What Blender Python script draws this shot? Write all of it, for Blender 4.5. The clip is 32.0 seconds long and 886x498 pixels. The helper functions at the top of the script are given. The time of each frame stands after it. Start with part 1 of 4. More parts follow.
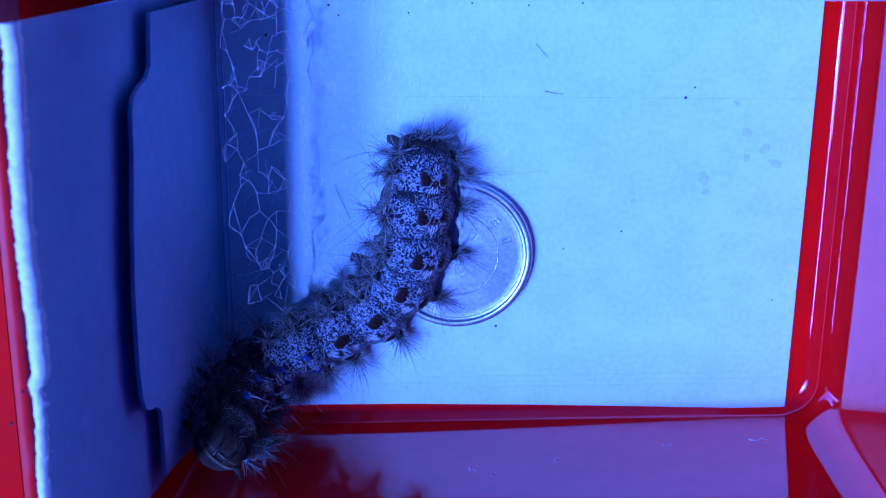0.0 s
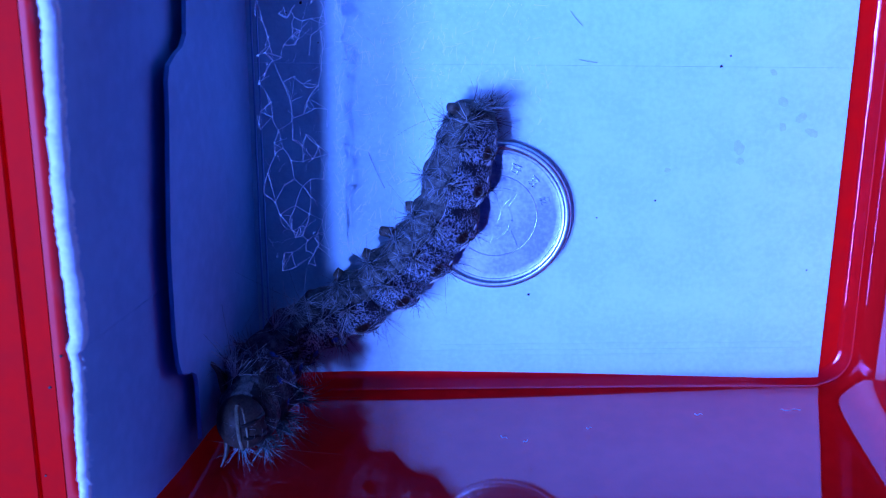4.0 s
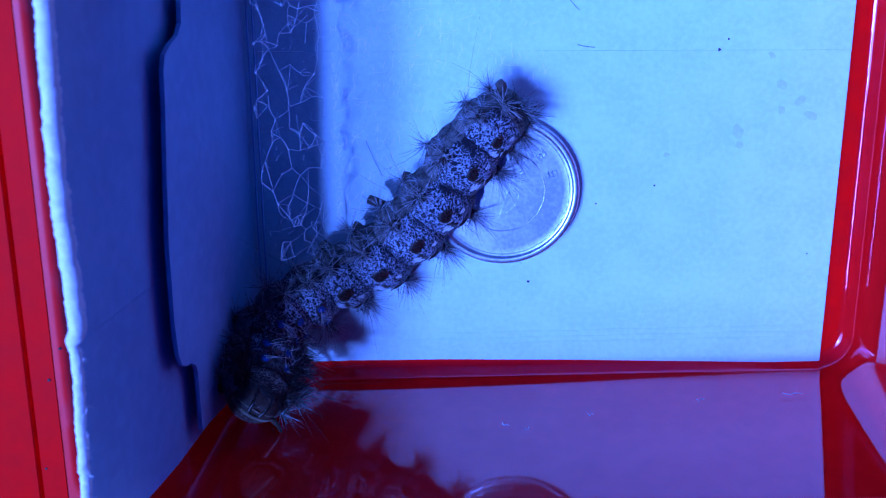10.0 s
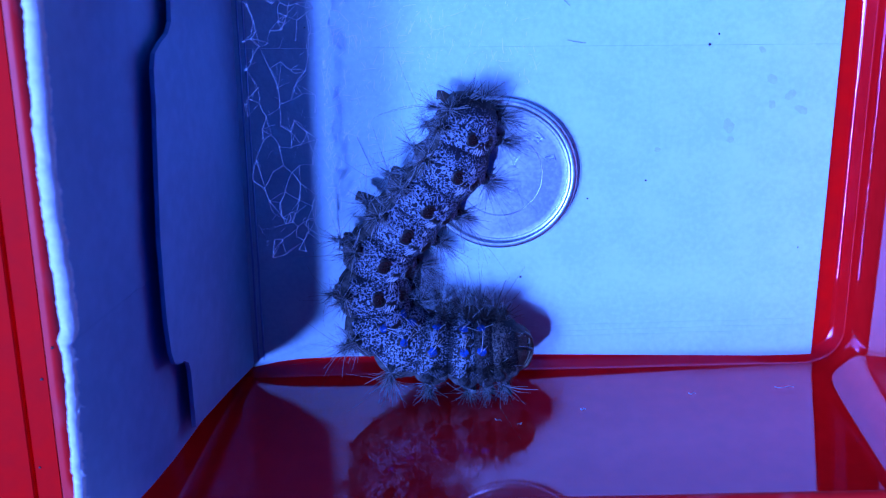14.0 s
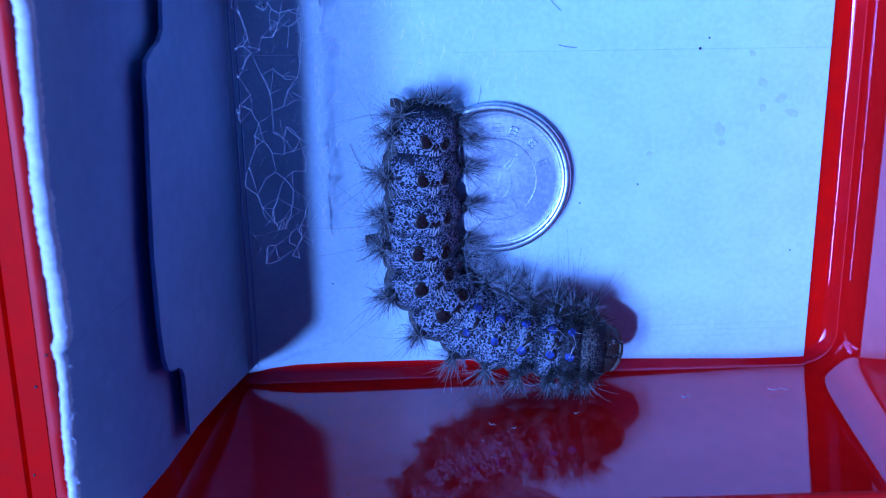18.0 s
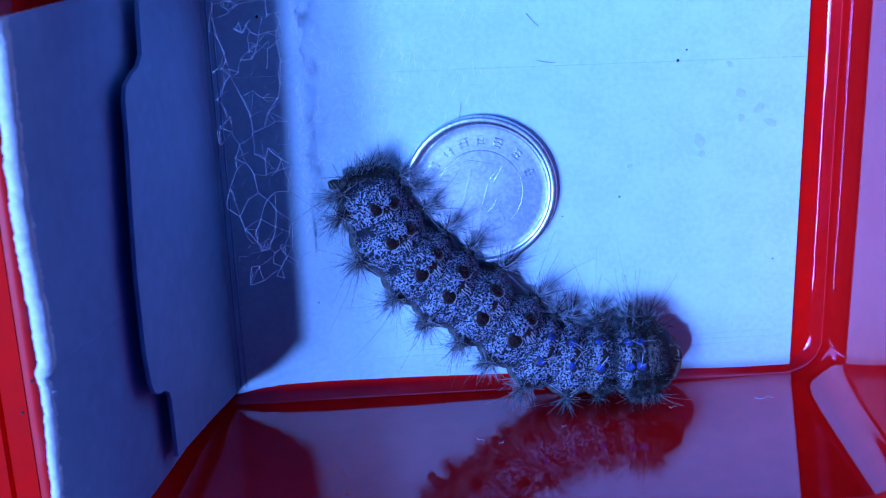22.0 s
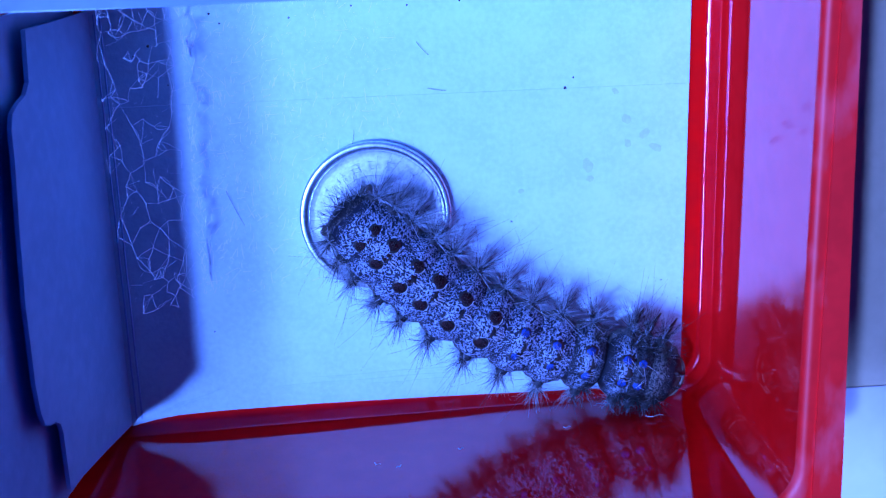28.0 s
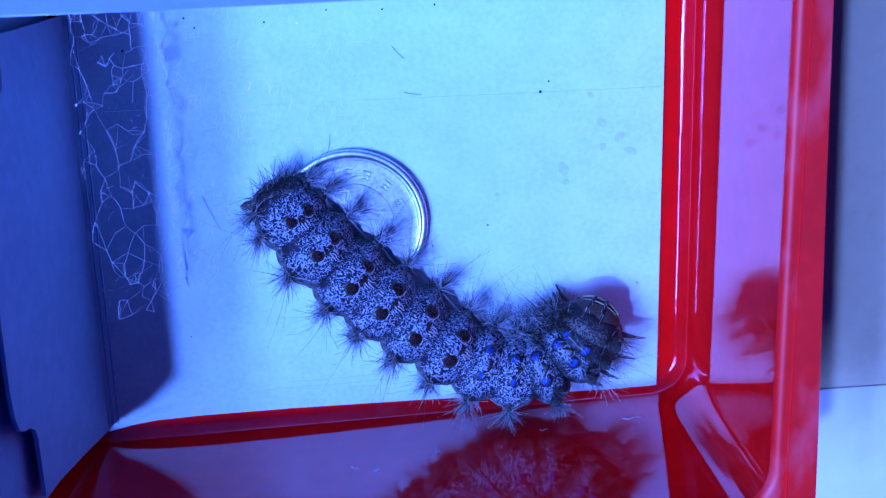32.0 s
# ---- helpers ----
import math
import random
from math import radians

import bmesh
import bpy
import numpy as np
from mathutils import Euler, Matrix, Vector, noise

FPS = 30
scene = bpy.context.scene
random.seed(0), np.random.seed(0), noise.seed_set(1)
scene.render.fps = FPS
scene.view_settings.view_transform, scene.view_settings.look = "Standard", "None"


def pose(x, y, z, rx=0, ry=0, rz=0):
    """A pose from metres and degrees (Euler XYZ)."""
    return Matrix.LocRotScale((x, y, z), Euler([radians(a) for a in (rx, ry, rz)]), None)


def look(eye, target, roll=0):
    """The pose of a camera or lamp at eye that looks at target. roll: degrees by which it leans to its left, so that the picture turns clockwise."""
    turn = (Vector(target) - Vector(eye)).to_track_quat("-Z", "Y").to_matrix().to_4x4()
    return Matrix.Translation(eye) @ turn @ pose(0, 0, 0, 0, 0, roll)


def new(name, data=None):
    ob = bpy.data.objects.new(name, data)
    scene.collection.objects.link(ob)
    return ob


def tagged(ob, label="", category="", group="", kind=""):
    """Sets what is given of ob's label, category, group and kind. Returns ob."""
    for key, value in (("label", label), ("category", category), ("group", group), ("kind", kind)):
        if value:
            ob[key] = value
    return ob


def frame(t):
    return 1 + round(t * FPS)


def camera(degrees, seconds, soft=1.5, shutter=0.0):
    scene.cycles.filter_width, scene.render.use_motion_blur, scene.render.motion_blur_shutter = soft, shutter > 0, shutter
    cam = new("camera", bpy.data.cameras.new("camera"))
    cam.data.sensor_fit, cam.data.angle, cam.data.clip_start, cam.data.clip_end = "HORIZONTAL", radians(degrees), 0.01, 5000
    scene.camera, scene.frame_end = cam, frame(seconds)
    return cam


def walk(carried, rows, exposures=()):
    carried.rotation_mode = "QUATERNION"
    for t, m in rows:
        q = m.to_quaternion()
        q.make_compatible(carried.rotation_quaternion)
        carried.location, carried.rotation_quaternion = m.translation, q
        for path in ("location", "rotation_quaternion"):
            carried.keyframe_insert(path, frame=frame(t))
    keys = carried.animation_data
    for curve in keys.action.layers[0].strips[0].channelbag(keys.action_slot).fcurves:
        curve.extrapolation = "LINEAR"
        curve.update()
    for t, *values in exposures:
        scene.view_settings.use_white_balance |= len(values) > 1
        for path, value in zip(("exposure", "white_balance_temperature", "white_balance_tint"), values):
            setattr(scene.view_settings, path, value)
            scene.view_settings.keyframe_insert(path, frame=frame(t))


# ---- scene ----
# The camera, held by hand over an open box and turned slowly.
cam = camera(40.0, 32.0, soft=1.2)
cam.data.dof.use_dof, cam.data.dof.focus_distance, cam.data.dof.aperture_fstop = True, 0.183, 38.0
PATH = [
    (0, 0.0385, 0.0829, 0.1848, -16.34, 1.08, 0.52),
    (0.5, 0.0384, 0.0830, 0.1846, -16.53, 1.23, 0.52),
    (1, 0.0387, 0.0833, 0.1850, -16.94, 1.76, 0.40),
    (1.5, 0.0384, 0.0835, 0.1852, -17.20, 2.07, 0.46),
    (2, 0.0386, 0.0836, 0.1850, -17.46, 2.44, 0.56),
    (2.5, 0.0386, 0.0836, 0.1850, -17.69, 2.55, 0.55),
    (3, 0.0387, 0.0832, 0.1848, -17.76, 2.60, 0.27),
    (3.5, 0.0388, 0.0831, 0.1850, -17.84, 2.67, 0.27),
    (5.5, 0.0383, 0.0830, 0.1862, -17.72, 2.88, 0.48),
    (6, 0.0379, 0.0830, 0.1860, -17.61, 2.84, 0.43),
    (6.5, 0.0382, 0.0831, 0.1857, -17.64, 3.06, 0.45),
    (7, 0.0384, 0.0830, 0.1852, -17.84, 2.95, 0.19),
    (7.5, 0.0382, 0.0828, 0.1851, -17.81, 2.68, -0.03),
    (8, 0.0384, 0.0833, 0.1853, -18.05, 2.72, 0.12),
    (8.5, 0.0388, 0.0834, 0.1851, -18.26, 2.70, -0.04),
    (9, 0.0387, 0.0832, 0.1851, -18.30, 2.59, -0.07),
    (9.5, 0.0388, 0.0827, 0.1850, -18.25, 2.52, -0.20),
    (10, 0.0386, 0.0825, 0.1848, -18.33, 2.43, -0.32),
    (10.5, 0.0387, 0.0827, 0.1850, -18.54, 2.55, -0.28),
    (11, 0.0387, 0.0827, 0.1848, -18.57, 2.48, -0.38),
    (11.5, 0.0388, 0.0830, 0.1850, -18.64, 2.23, -0.59),
    (12, 0.0394, 0.0832, 0.1847, -18.67, 2.17, -0.43),
    (12.5, 0.0394, 0.0833, 0.1847, -18.77, 2.44, -0.23),
    (13, 0.0389, 0.0831, 0.1847, -18.75, 2.25, -0.42),
    (13.5, 0.0390, 0.0830, 0.1848, -18.72, 2.12, -0.55),
    (14, 0.0389, 0.0832, 0.1848, -18.73, 2.05, -0.56),
    (14.5, 0.0387, 0.0832, 0.1850, -18.67, 1.89, -0.57),
    (16.5, 0.0387, 0.0827, 0.1847, -18.52, 1.74, -0.66),
    (17, 0.0386, 0.0829, 0.1848, -18.54, 1.73, -0.62),
    (17.5, 0.0388, 0.0828, 0.1850, -18.46, 1.69, -0.74),
    (18, 0.0392, 0.0831, 0.1853, -18.42, 1.69, -0.88),
    (18.5, 0.0394, 0.0830, 0.1852, -18.33, 1.71, -1.03),
    (19, 0.0396, 0.0831, 0.1856, -18.25, 1.76, -0.98),
    (19.5, 0.0393, 0.0832, 0.1854, -18.25, 1.59, -1.06),
    (20, 0.0399, 0.0832, 0.1856, -18.13, 1.46, -1.19),
    (20.5, 0.0401, 0.0834, 0.1858, -18.01, 1.33, -1.27),
    (21, 0.0404, 0.0836, 0.1860, -17.90, 1.29, -1.46),
    (21.5, 0.0407, 0.0835, 0.1859, -17.79, 1.17, -1.81),
    (22, 0.0410, 0.0835, 0.1859, -17.74, 1.07, -2.09),
    (22.5, 0.0413, 0.0836, 0.1860, -17.65, 0.96, -2.27),
    (23, 0.0417, 0.0834, 0.1860, -17.49, 0.71, -2.19),
    (23.5, 0.0414, 0.0831, 0.1867, -17.21, 0.27, -2.27),
    (24, 0.0415, 0.0834, 0.1874, -17.14, -0.21, -2.34),
    (24.5, 0.0416, 0.0835, 0.1874, -16.99, -0.50, -2.36),
    (25, 0.0420, 0.0833, 0.1874, -16.83, -0.83, -2.27),
    (25.5, 0.0423, 0.0832, 0.1877, -16.68, -1.13, -2.25),
    (27.5, 0.0428, 0.0831, 0.1882, -16.34, -2.86, -1.91),
    (28, 0.0433, 0.0828, 0.1882, -16.16, -3.25, -1.71),
    (28.5, 0.0434, 0.0829, 0.1887, -16.08, -3.68, -1.80),
    (29, 0.0435, 0.0826, 0.1884, -16.02, -3.88, -1.57),
    (29.5, 0.0436, 0.0822, 0.1883, -15.87, -3.94, -1.54),
    (30, 0.0437, 0.0822, 0.1884, -15.84, -4.08, -1.60),
    (30.5, 0.0438, 0.0823, 0.1884, -15.88, -4.17, -1.67),
    (31, 0.0442, 0.0821, 0.1883, -15.79, -4.02, -1.64),
    (31.5, 0.0442, 0.0826, 0.1884, -15.93, -4.15, -1.78),
    (32, 0.0441, 0.0828, 0.1885, -15.97, -4.15, -1.70),
]
walk(cam, [(t, pose(x, y, z, a, b, c)) for t, x, y, z, a, b, c in PATH],
     exposures=[(0.0, 0.04, 5650, 33), (14.5, 0.04, 5650, 33), (16.5, 0.08, 6500, 10), (18.5, 0.08, 6900, 5), (25.5, 0.08, 6900, 5), (28.0, 0.28, 5950, 28), (32.0, 0.28, 5950, 28)])

# ---- light: a blue sky for the shade, a bright bulb and a dim tube lamp above one side, a window beyond them ----
world = bpy.data.worlds.new("sky")
scene.world = world
world.use_nodes = True
wn = world.node_tree.nodes
sky = wn.new("ShaderNodeTexSky")
sky.sky_type = "NISHITA"
sky.sun_disc = False
sky.sun_elevation = radians(50.0)
sky.sun_rotation = radians(-100.0)
cool = wn.new("ShaderNodeMix")
cool.data_type, cool.blend_type = "RGBA", "MULTIPLY"
cool.inputs["Factor"].default_value = 1.0
cool.inputs["B"].default_value = (0.045, 0.11, 1.0, 1)
world.node_tree.links.new(sky.outputs[0], cool.inputs["A"])
world.node_tree.links.new(cool.outputs["Result"], wn["Background"].inputs[0])
wn["Background"].inputs[1].default_value = 0.036
LAMP_AT = Vector((-0.322, -0.085, 1.0))
COOL_WHITE = (0.120, 0.256, 1.0)
bulb_data = bpy.data.lights.new("bulb_light", "AREA")
bulb_data.shape, bulb_data.size = "DISK", 0.045
bulb_data.energy, bulb_data.color = 13.5, COOL_WHITE
bulb = new("bulb_light", bulb_data)
bulb.matrix_world = look(LAMP_AT, (0.04, 0.03, 0.0))
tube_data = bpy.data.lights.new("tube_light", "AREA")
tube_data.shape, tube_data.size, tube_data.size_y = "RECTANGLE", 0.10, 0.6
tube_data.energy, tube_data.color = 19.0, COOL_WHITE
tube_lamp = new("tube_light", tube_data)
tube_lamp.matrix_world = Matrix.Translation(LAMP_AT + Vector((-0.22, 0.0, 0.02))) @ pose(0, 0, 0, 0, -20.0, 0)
window_data = bpy.data.lights.new("window_light", "AREA")
window_data.shape, window_data.size, window_data.size_y = "RECTANGLE", 0.45, 0.9
window_data.energy, window_data.color = 23.0, COOL_WHITE
window_lamp = new("window_light", window_data)
window_lamp.matrix_world = look((-0.82, 0.0, 1.05), (0.04, 0.03, 0.0))


# ---- materials ----
def material(name, base, rough=0.5, metal=0.0, vary=None, scale=400.0, bump=0.0, bump_scale=2500.0, spec=0.5, coat=0.0, ior=1.5):
    """A principled material whose colour drifts to `vary` at two scales, with a fine relief."""
    m = bpy.data.materials.new(name)
    m.use_nodes = True
    nt = m.node_tree
    p = nt.nodes["Principled BSDF"]
    p.inputs["Roughness"].default_value = rough
    p.inputs["Metallic"].default_value = metal
    p.inputs["Specular IOR Level"].default_value = spec
    p.inputs["Coat Weight"].default_value = coat
    p.inputs["IOR"].default_value = ior
    p.inputs["Base Color"].default_value = (*base, 1)
    co = nt.nodes.new("ShaderNodeTexCoord").outputs["Object"]
    if vary:
        sums = None
        for s, d in ((scale, 4.0), (scale * 7.0, 3.0)):
            n = nt.nodes.new("ShaderNodeTexNoise")
            n.inputs["Scale"].default_value, n.inputs["Detail"].default_value = s, d
            nt.links.new(co, n.inputs["Vector"])
            if sums is None:
                sums = n.outputs["Fac"]
            else:
                a = nt.nodes.new("ShaderNodeMath")
                a.operation = "MULTIPLY"
                nt.links.new(sums, a.inputs[0])
                nt.links.new(n.outputs["Fac"], a.inputs[1])
                sums = a.outputs[0]
        r = nt.nodes.new("ShaderNodeMapRange")
        r.inputs["From Min"].default_value, r.inputs["From Max"].default_value = 0.14, 0.36
        nt.links.new(sums, r.inputs["Value"])
        mix = nt.nodes.new("ShaderNodeMix")
        mix.data_type = "RGBA"
        mix.inputs["A"].default_value, mix.inputs["B"].default_value = (*base, 1), (*vary, 1)
        nt.links.new(r.outputs[0], mix.inputs["Factor"])
        nt.links.new(mix.outputs["Result"], p.inputs["Base Color"])
    if bump:
        n = nt.nodes.new("ShaderNodeTexNoise")
        n.inputs["Scale"].default_value, n.inputs["Detail"].default_value = bump_scale, 4.0
        nt.links.new(co, n.inputs["Vector"])
        b = nt.nodes.new("ShaderNodeBump")
        b.inputs["Strength"].default_value, b.inputs["Distance"].default_value = bump, 0.0003
        nt.links.new(n.outputs["Fac"], b.inputs["Height"])
        nt.links.new(b.outputs[0], p.inputs["Normal"])
    return m


def skin_material(name, pale, dark, level, soft=0.014, banding=20.0):
    """Pale winding lines on a dark ground: the level lines of a fine noise, thicker where a slow one is low."""
    m = material(name, pale, 0.6, bump=0.5, bump_scale=2400, spec=0.25)
    nt = m.node_tree
    p = nt.nodes["Principled BSDF"]
    co = nt.nodes.new("ShaderNodeTexCoord").outputs["Object"]
    info = nt.nodes.new("ShaderNodeObjectInfo").outputs["Random"]
    wide = nt.nodes.new("ShaderNodeMath")
    wide.operation, wide.inputs[1].default_value = "MULTIPLY", 40.0
    nt.links.new(info, wide.inputs[0])
    fine = nt.nodes.new("ShaderNodeTexNoise")
    fine.noise_dimensions = "4D"
    fine.inputs["Scale"].default_value, fine.inputs["Detail"].default_value = 2500.0, 0.0
    fine.inputs["Distortion"].default_value = 0.6
    nt.links.new(co, fine.inputs["Vector"])
    nt.links.new(wide.outputs[0], fine.inputs["W"])
    slow = nt.nodes.new("ShaderNodeTexNoise")
    slow.inputs["Scale"].default_value, slow.inputs["Detail"].default_value = 420.0, 1.0
    nt.links.new(co, slow.inputs["Vector"])
    off = nt.nodes.new("ShaderNodeMath")
    off.operation, off.inputs[1].default_value = "SUBTRACT", 0.5
    nt.links.new(fine.outputs["Fac"], off.inputs[0])
    fold = nt.nodes.new("ShaderNodeMath")
    fold.operation = "ABSOLUTE"
    nt.links.new(off.outputs[0], fold.inputs[0])
    total = nt.nodes.new("ShaderNodeMath")
    total.operation, total.inputs[1].default_value = "MULTIPLY_ADD", 0.13
    nt.links.new(slow.outputs["Fac"], total.inputs[0])
    nt.links.new(fold.outputs[0], total.inputs[2])
    # darker towards the folds between the segments: painted fold shade, black bands in front
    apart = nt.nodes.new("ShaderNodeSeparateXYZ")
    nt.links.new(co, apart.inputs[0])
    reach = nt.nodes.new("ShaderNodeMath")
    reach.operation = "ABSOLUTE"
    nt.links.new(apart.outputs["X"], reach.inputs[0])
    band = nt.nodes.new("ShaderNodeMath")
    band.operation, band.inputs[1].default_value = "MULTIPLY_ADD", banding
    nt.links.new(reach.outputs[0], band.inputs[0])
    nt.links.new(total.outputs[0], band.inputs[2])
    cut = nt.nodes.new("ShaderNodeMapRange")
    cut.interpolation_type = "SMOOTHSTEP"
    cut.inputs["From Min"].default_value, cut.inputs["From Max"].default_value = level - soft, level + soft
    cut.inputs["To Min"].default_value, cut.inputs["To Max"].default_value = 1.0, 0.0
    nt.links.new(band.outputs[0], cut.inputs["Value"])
    tone = nt.nodes.new("ShaderNodeMix")
    tone.data_type = "RGBA"
    tone.inputs["A"].default_value, tone.inputs["B"].default_value = (*pale, 1), (*(v * 0.72 for v in pale), 1)
    nt.links.new(slow.outputs["Fac"], tone.inputs["Factor"])
    mix = nt.nodes.new("ShaderNodeMix")
    mix.data_type = "RGBA"
    mix.inputs["A"].default_value = (*dark, 1)
    nt.links.new(cut.outputs[0], mix.inputs["Factor"])
    nt.links.new(tone.outputs["Result"], mix.inputs["B"])
    nt.links.new(mix.outputs["Result"], p.inputs["Base Color"])
    return m


RED = material("red_plastic", (0.86, 0.006, 0.006), 0.04, vary=(0.76, 0.004, 0.004), scale=40, bump=0.02, bump_scale=120, ior=1.9)
RED.node_tree.nodes["Principled BSDF"].inputs["Specular Tint"].default_value = (1.0, 0.66, 1.0, 1)
RED_MATT = material("dull_red_plastic", (0.88, 0.003, 0.002), 0.5, spec=0.03, vary=(0.74, 0.004, 0.004), scale=40, bump=0.03, bump_scale=200)
RED_WORN = material("worn_red_plastic", (0.86, 0.008, 0.008), 0.46, vary=(0.74, 0.006, 0.006), scale=60, bump=0.04, bump_scale=400, ior=1.5)
nt = RED_WORN.node_tree
# paler pink blotches mixed into the red, drawn out along y
blotch_co = nt.nodes.new("ShaderNodeMapping")
blotch_co.inputs["Scale"].default_value = (170.0, 60.0, 170.0)
nt.links.new(nt.nodes.new("ShaderNodeTexCoord").outputs["Object"], blotch_co.inputs["Vector"])
blotch = nt.nodes.new("ShaderNodeTexNoise")
blotch.inputs["Scale"].default_value, blotch.inputs["Detail"].default_value = 1.0, 5.0
nt.links.new(blotch_co.outputs[0], blotch.inputs["Vector"])
blotch_cut = nt.nodes.new("ShaderNodeMapRange")
blotch_cut.inputs["From Min"].default_value, blotch_cut.inputs["From Max"].default_value, blotch_cut.inputs["To Max"].default_value = 0.52, 0.82, 0.20
nt.links.new(blotch.outputs["Fac"], blotch_cut.inputs["Value"])
blotch_mix = nt.nodes.new("ShaderNodeMix")
blotch_mix.data_type = "RGBA"
blotch_mix.inputs["B"].default_value = (0.75, 0.45, 0.55, 1)
worn = nt.nodes["Principled BSDF"]
nt.links.new(worn.inputs["Base Color"].links[0].from_socket, blotch_mix.inputs["A"])
nt.links.new(blotch_cut.outputs[0], blotch_mix.inputs["Factor"])
nt.links.new(blotch_mix.outputs["Result"], worn.inputs["Base Color"])
worn.inputs["Specular IOR Level"].default_value = 0.3
PAPER = material("white_card", (0.53, 0.79, 0.83), 0.55, vary=(0.45, 0.70, 0.76), scale=160, bump=0.22, bump_scale=900)
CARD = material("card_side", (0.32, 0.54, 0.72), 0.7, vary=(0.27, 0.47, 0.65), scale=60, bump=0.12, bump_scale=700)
TORN = material("torn_card_core", (0.88, 0.93, 0.93), 0.9, vary=(0.74, 0.80, 0.82), scale=500, bump=0.4, bump_scale=2200)
COIN = material("cupronickel", (0.72, 0.84, 0.86), 0.33, 1.0, vary=(0.48, 0.58, 0.61), scale=220, bump=0.03, bump_scale=3200)
TABLE = material("grey_table", (0.64, 0.53, 0.32), 0.6, vary=(0.58, 0.48, 0.28), scale=60, bump=0.1, bump_scale=500)
SHEET = material("white_sheet", (0.78, 0.78, 0.77), 0.7, vary=(0.72, 0.72, 0.72), scale=30)
SILK = material("silk", (0.84, 0.95, 0.98), 0.3, vary=(0.66, 0.82, 0.92), scale=300)
SILK_GLOSS = material("flat_silk", (0.86, 0.97, 0.98), 0.24, vary=(0.70, 0.92, 0.95), scale=300, spec=0.9, coat=1.0)
DEBRIS = material("dark_debris", (0.05, 0.04, 0.035), 0.8, vary=(0.02, 0.02, 0.02), scale=900)
STAIN = material("grey_stain", (0.40, 0.58, 0.66), 0.8, vary=(0.46, 0.68, 0.75), scale=700)
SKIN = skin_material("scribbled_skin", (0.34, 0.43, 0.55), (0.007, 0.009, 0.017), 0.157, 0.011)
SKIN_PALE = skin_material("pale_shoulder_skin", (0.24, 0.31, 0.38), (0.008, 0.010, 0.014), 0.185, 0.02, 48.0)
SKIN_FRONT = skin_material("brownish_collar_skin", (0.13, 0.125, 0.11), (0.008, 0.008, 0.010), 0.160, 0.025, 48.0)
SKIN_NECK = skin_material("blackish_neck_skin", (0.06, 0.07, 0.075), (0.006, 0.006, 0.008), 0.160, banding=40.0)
BELLY = material("grey_flank", (0.15, 0.16, 0.15), 0.8, spec=0.15, vary=(0.02, 0.022, 0.025), scale=900, bump=0.5, bump_scale=1500)
WART_RED = material("brick_red_wart", (0.030, 0.006, 0.005), 0.7, spec=0.2, vary=(0.008, 0.002, 0.002), scale=800, bump=0.5, bump_scale=2500)
WART_BLUE = material("blue_wart", (0.03, 0.09, 0.36), 0.6, spec=0.2, vary=(0.012, 0.035, 0.14), scale=800, bump=0.5, bump_scale=2500)
WART_GREY = material("grey_wart", (0.07, 0.08, 0.085), 0.7, spec=0.2, vary=(0.008, 0.008, 0.008), scale=800, bump=0.5, bump_scale=2500)
HAIR_PALE = material("pale_hair", (0.52, 0.62, 0.70), 0.35, vary=(0.14, 0.18, 0.22), scale=500)
HAIR_LIGHT = material("light_hair", (0.60, 0.65, 0.67), 0.35, vary=(0.26, 0.30, 0.33), scale=500)
HAIR_DARK = material("dark_hair", (0.018, 0.016, 0.014), 0.4, vary=(0.03, 0.025, 0.02), scale=300)
MARK = material("pale_mark", (0.44, 0.50, 0.55), 0.6, vary=(0.4, 0.4, 0.37), scale=900)
HEAD = material("tan_head", (0.062, 0.044, 0.034), 0.5, spec=0.2, vary=(0.025, 0.016, 0.014), scale=500, bump=0.2, bump_scale=1500)
CREAM = material("dull_cream", (0.24, 0.23, 0.17), 0.7, spec=0.15, vary=(0.10, 0.09, 0.06), scale=900)
BLACK = material("black_marking", (0.010, 0.009, 0.008), 0.4, vary=(0.02, 0.018, 0.015), scale=500)
LEG = material("brown_leg", (0.06, 0.045, 0.03), 0.45, vary=(0.02, 0.015, 0.01), scale=600, bump=0.3, bump_scale=1800)
PROLEG = material("proleg_skin", (0.09, 0.072, 0.055), 0.6, vary=(0.03, 0.025, 0.02), scale=700, bump=0.4, bump_scale=1600)

MM = 0.001


# ---- mesh helpers ----
def mesh_from(name, verts, faces, mat, smooth=True):
    me = bpy.data.meshes.new(name)
    me.from_pydata([tuple(v) for v in verts], [], faces)
    me.materials.append(mat)
    if smooth:
        me.polygons.foreach_set("use_smooth", [True] * len(me.polygons))
    me.update()
    return me


def part(name, data, parent, label="", m=None):
    ob = new(name, data)
    ob.parent = parent
    if m is not None:
        ob.matrix_basis = m
    return tagged(ob, label=label)


def thing(name, label, category, m=None, group="", kind=""):
    ob = new(name)
    ob.empty_display_size = 0.01
    if m is not None:
        ob.matrix_basis = m
    return tagged(ob, label, category, group, kind)


def from_bmesh(name, bm, mat, smooth=True):
    bmesh.ops.recalc_face_normals(bm, faces=bm.faces)
    me = bpy.data.meshes.new(name)
    bm.to_mesh(me)
    bm.free()
    me.materials.append(mat)
    if smooth:
        me.polygons.foreach_set("use_smooth", [True] * len(me.polygons))
    return me


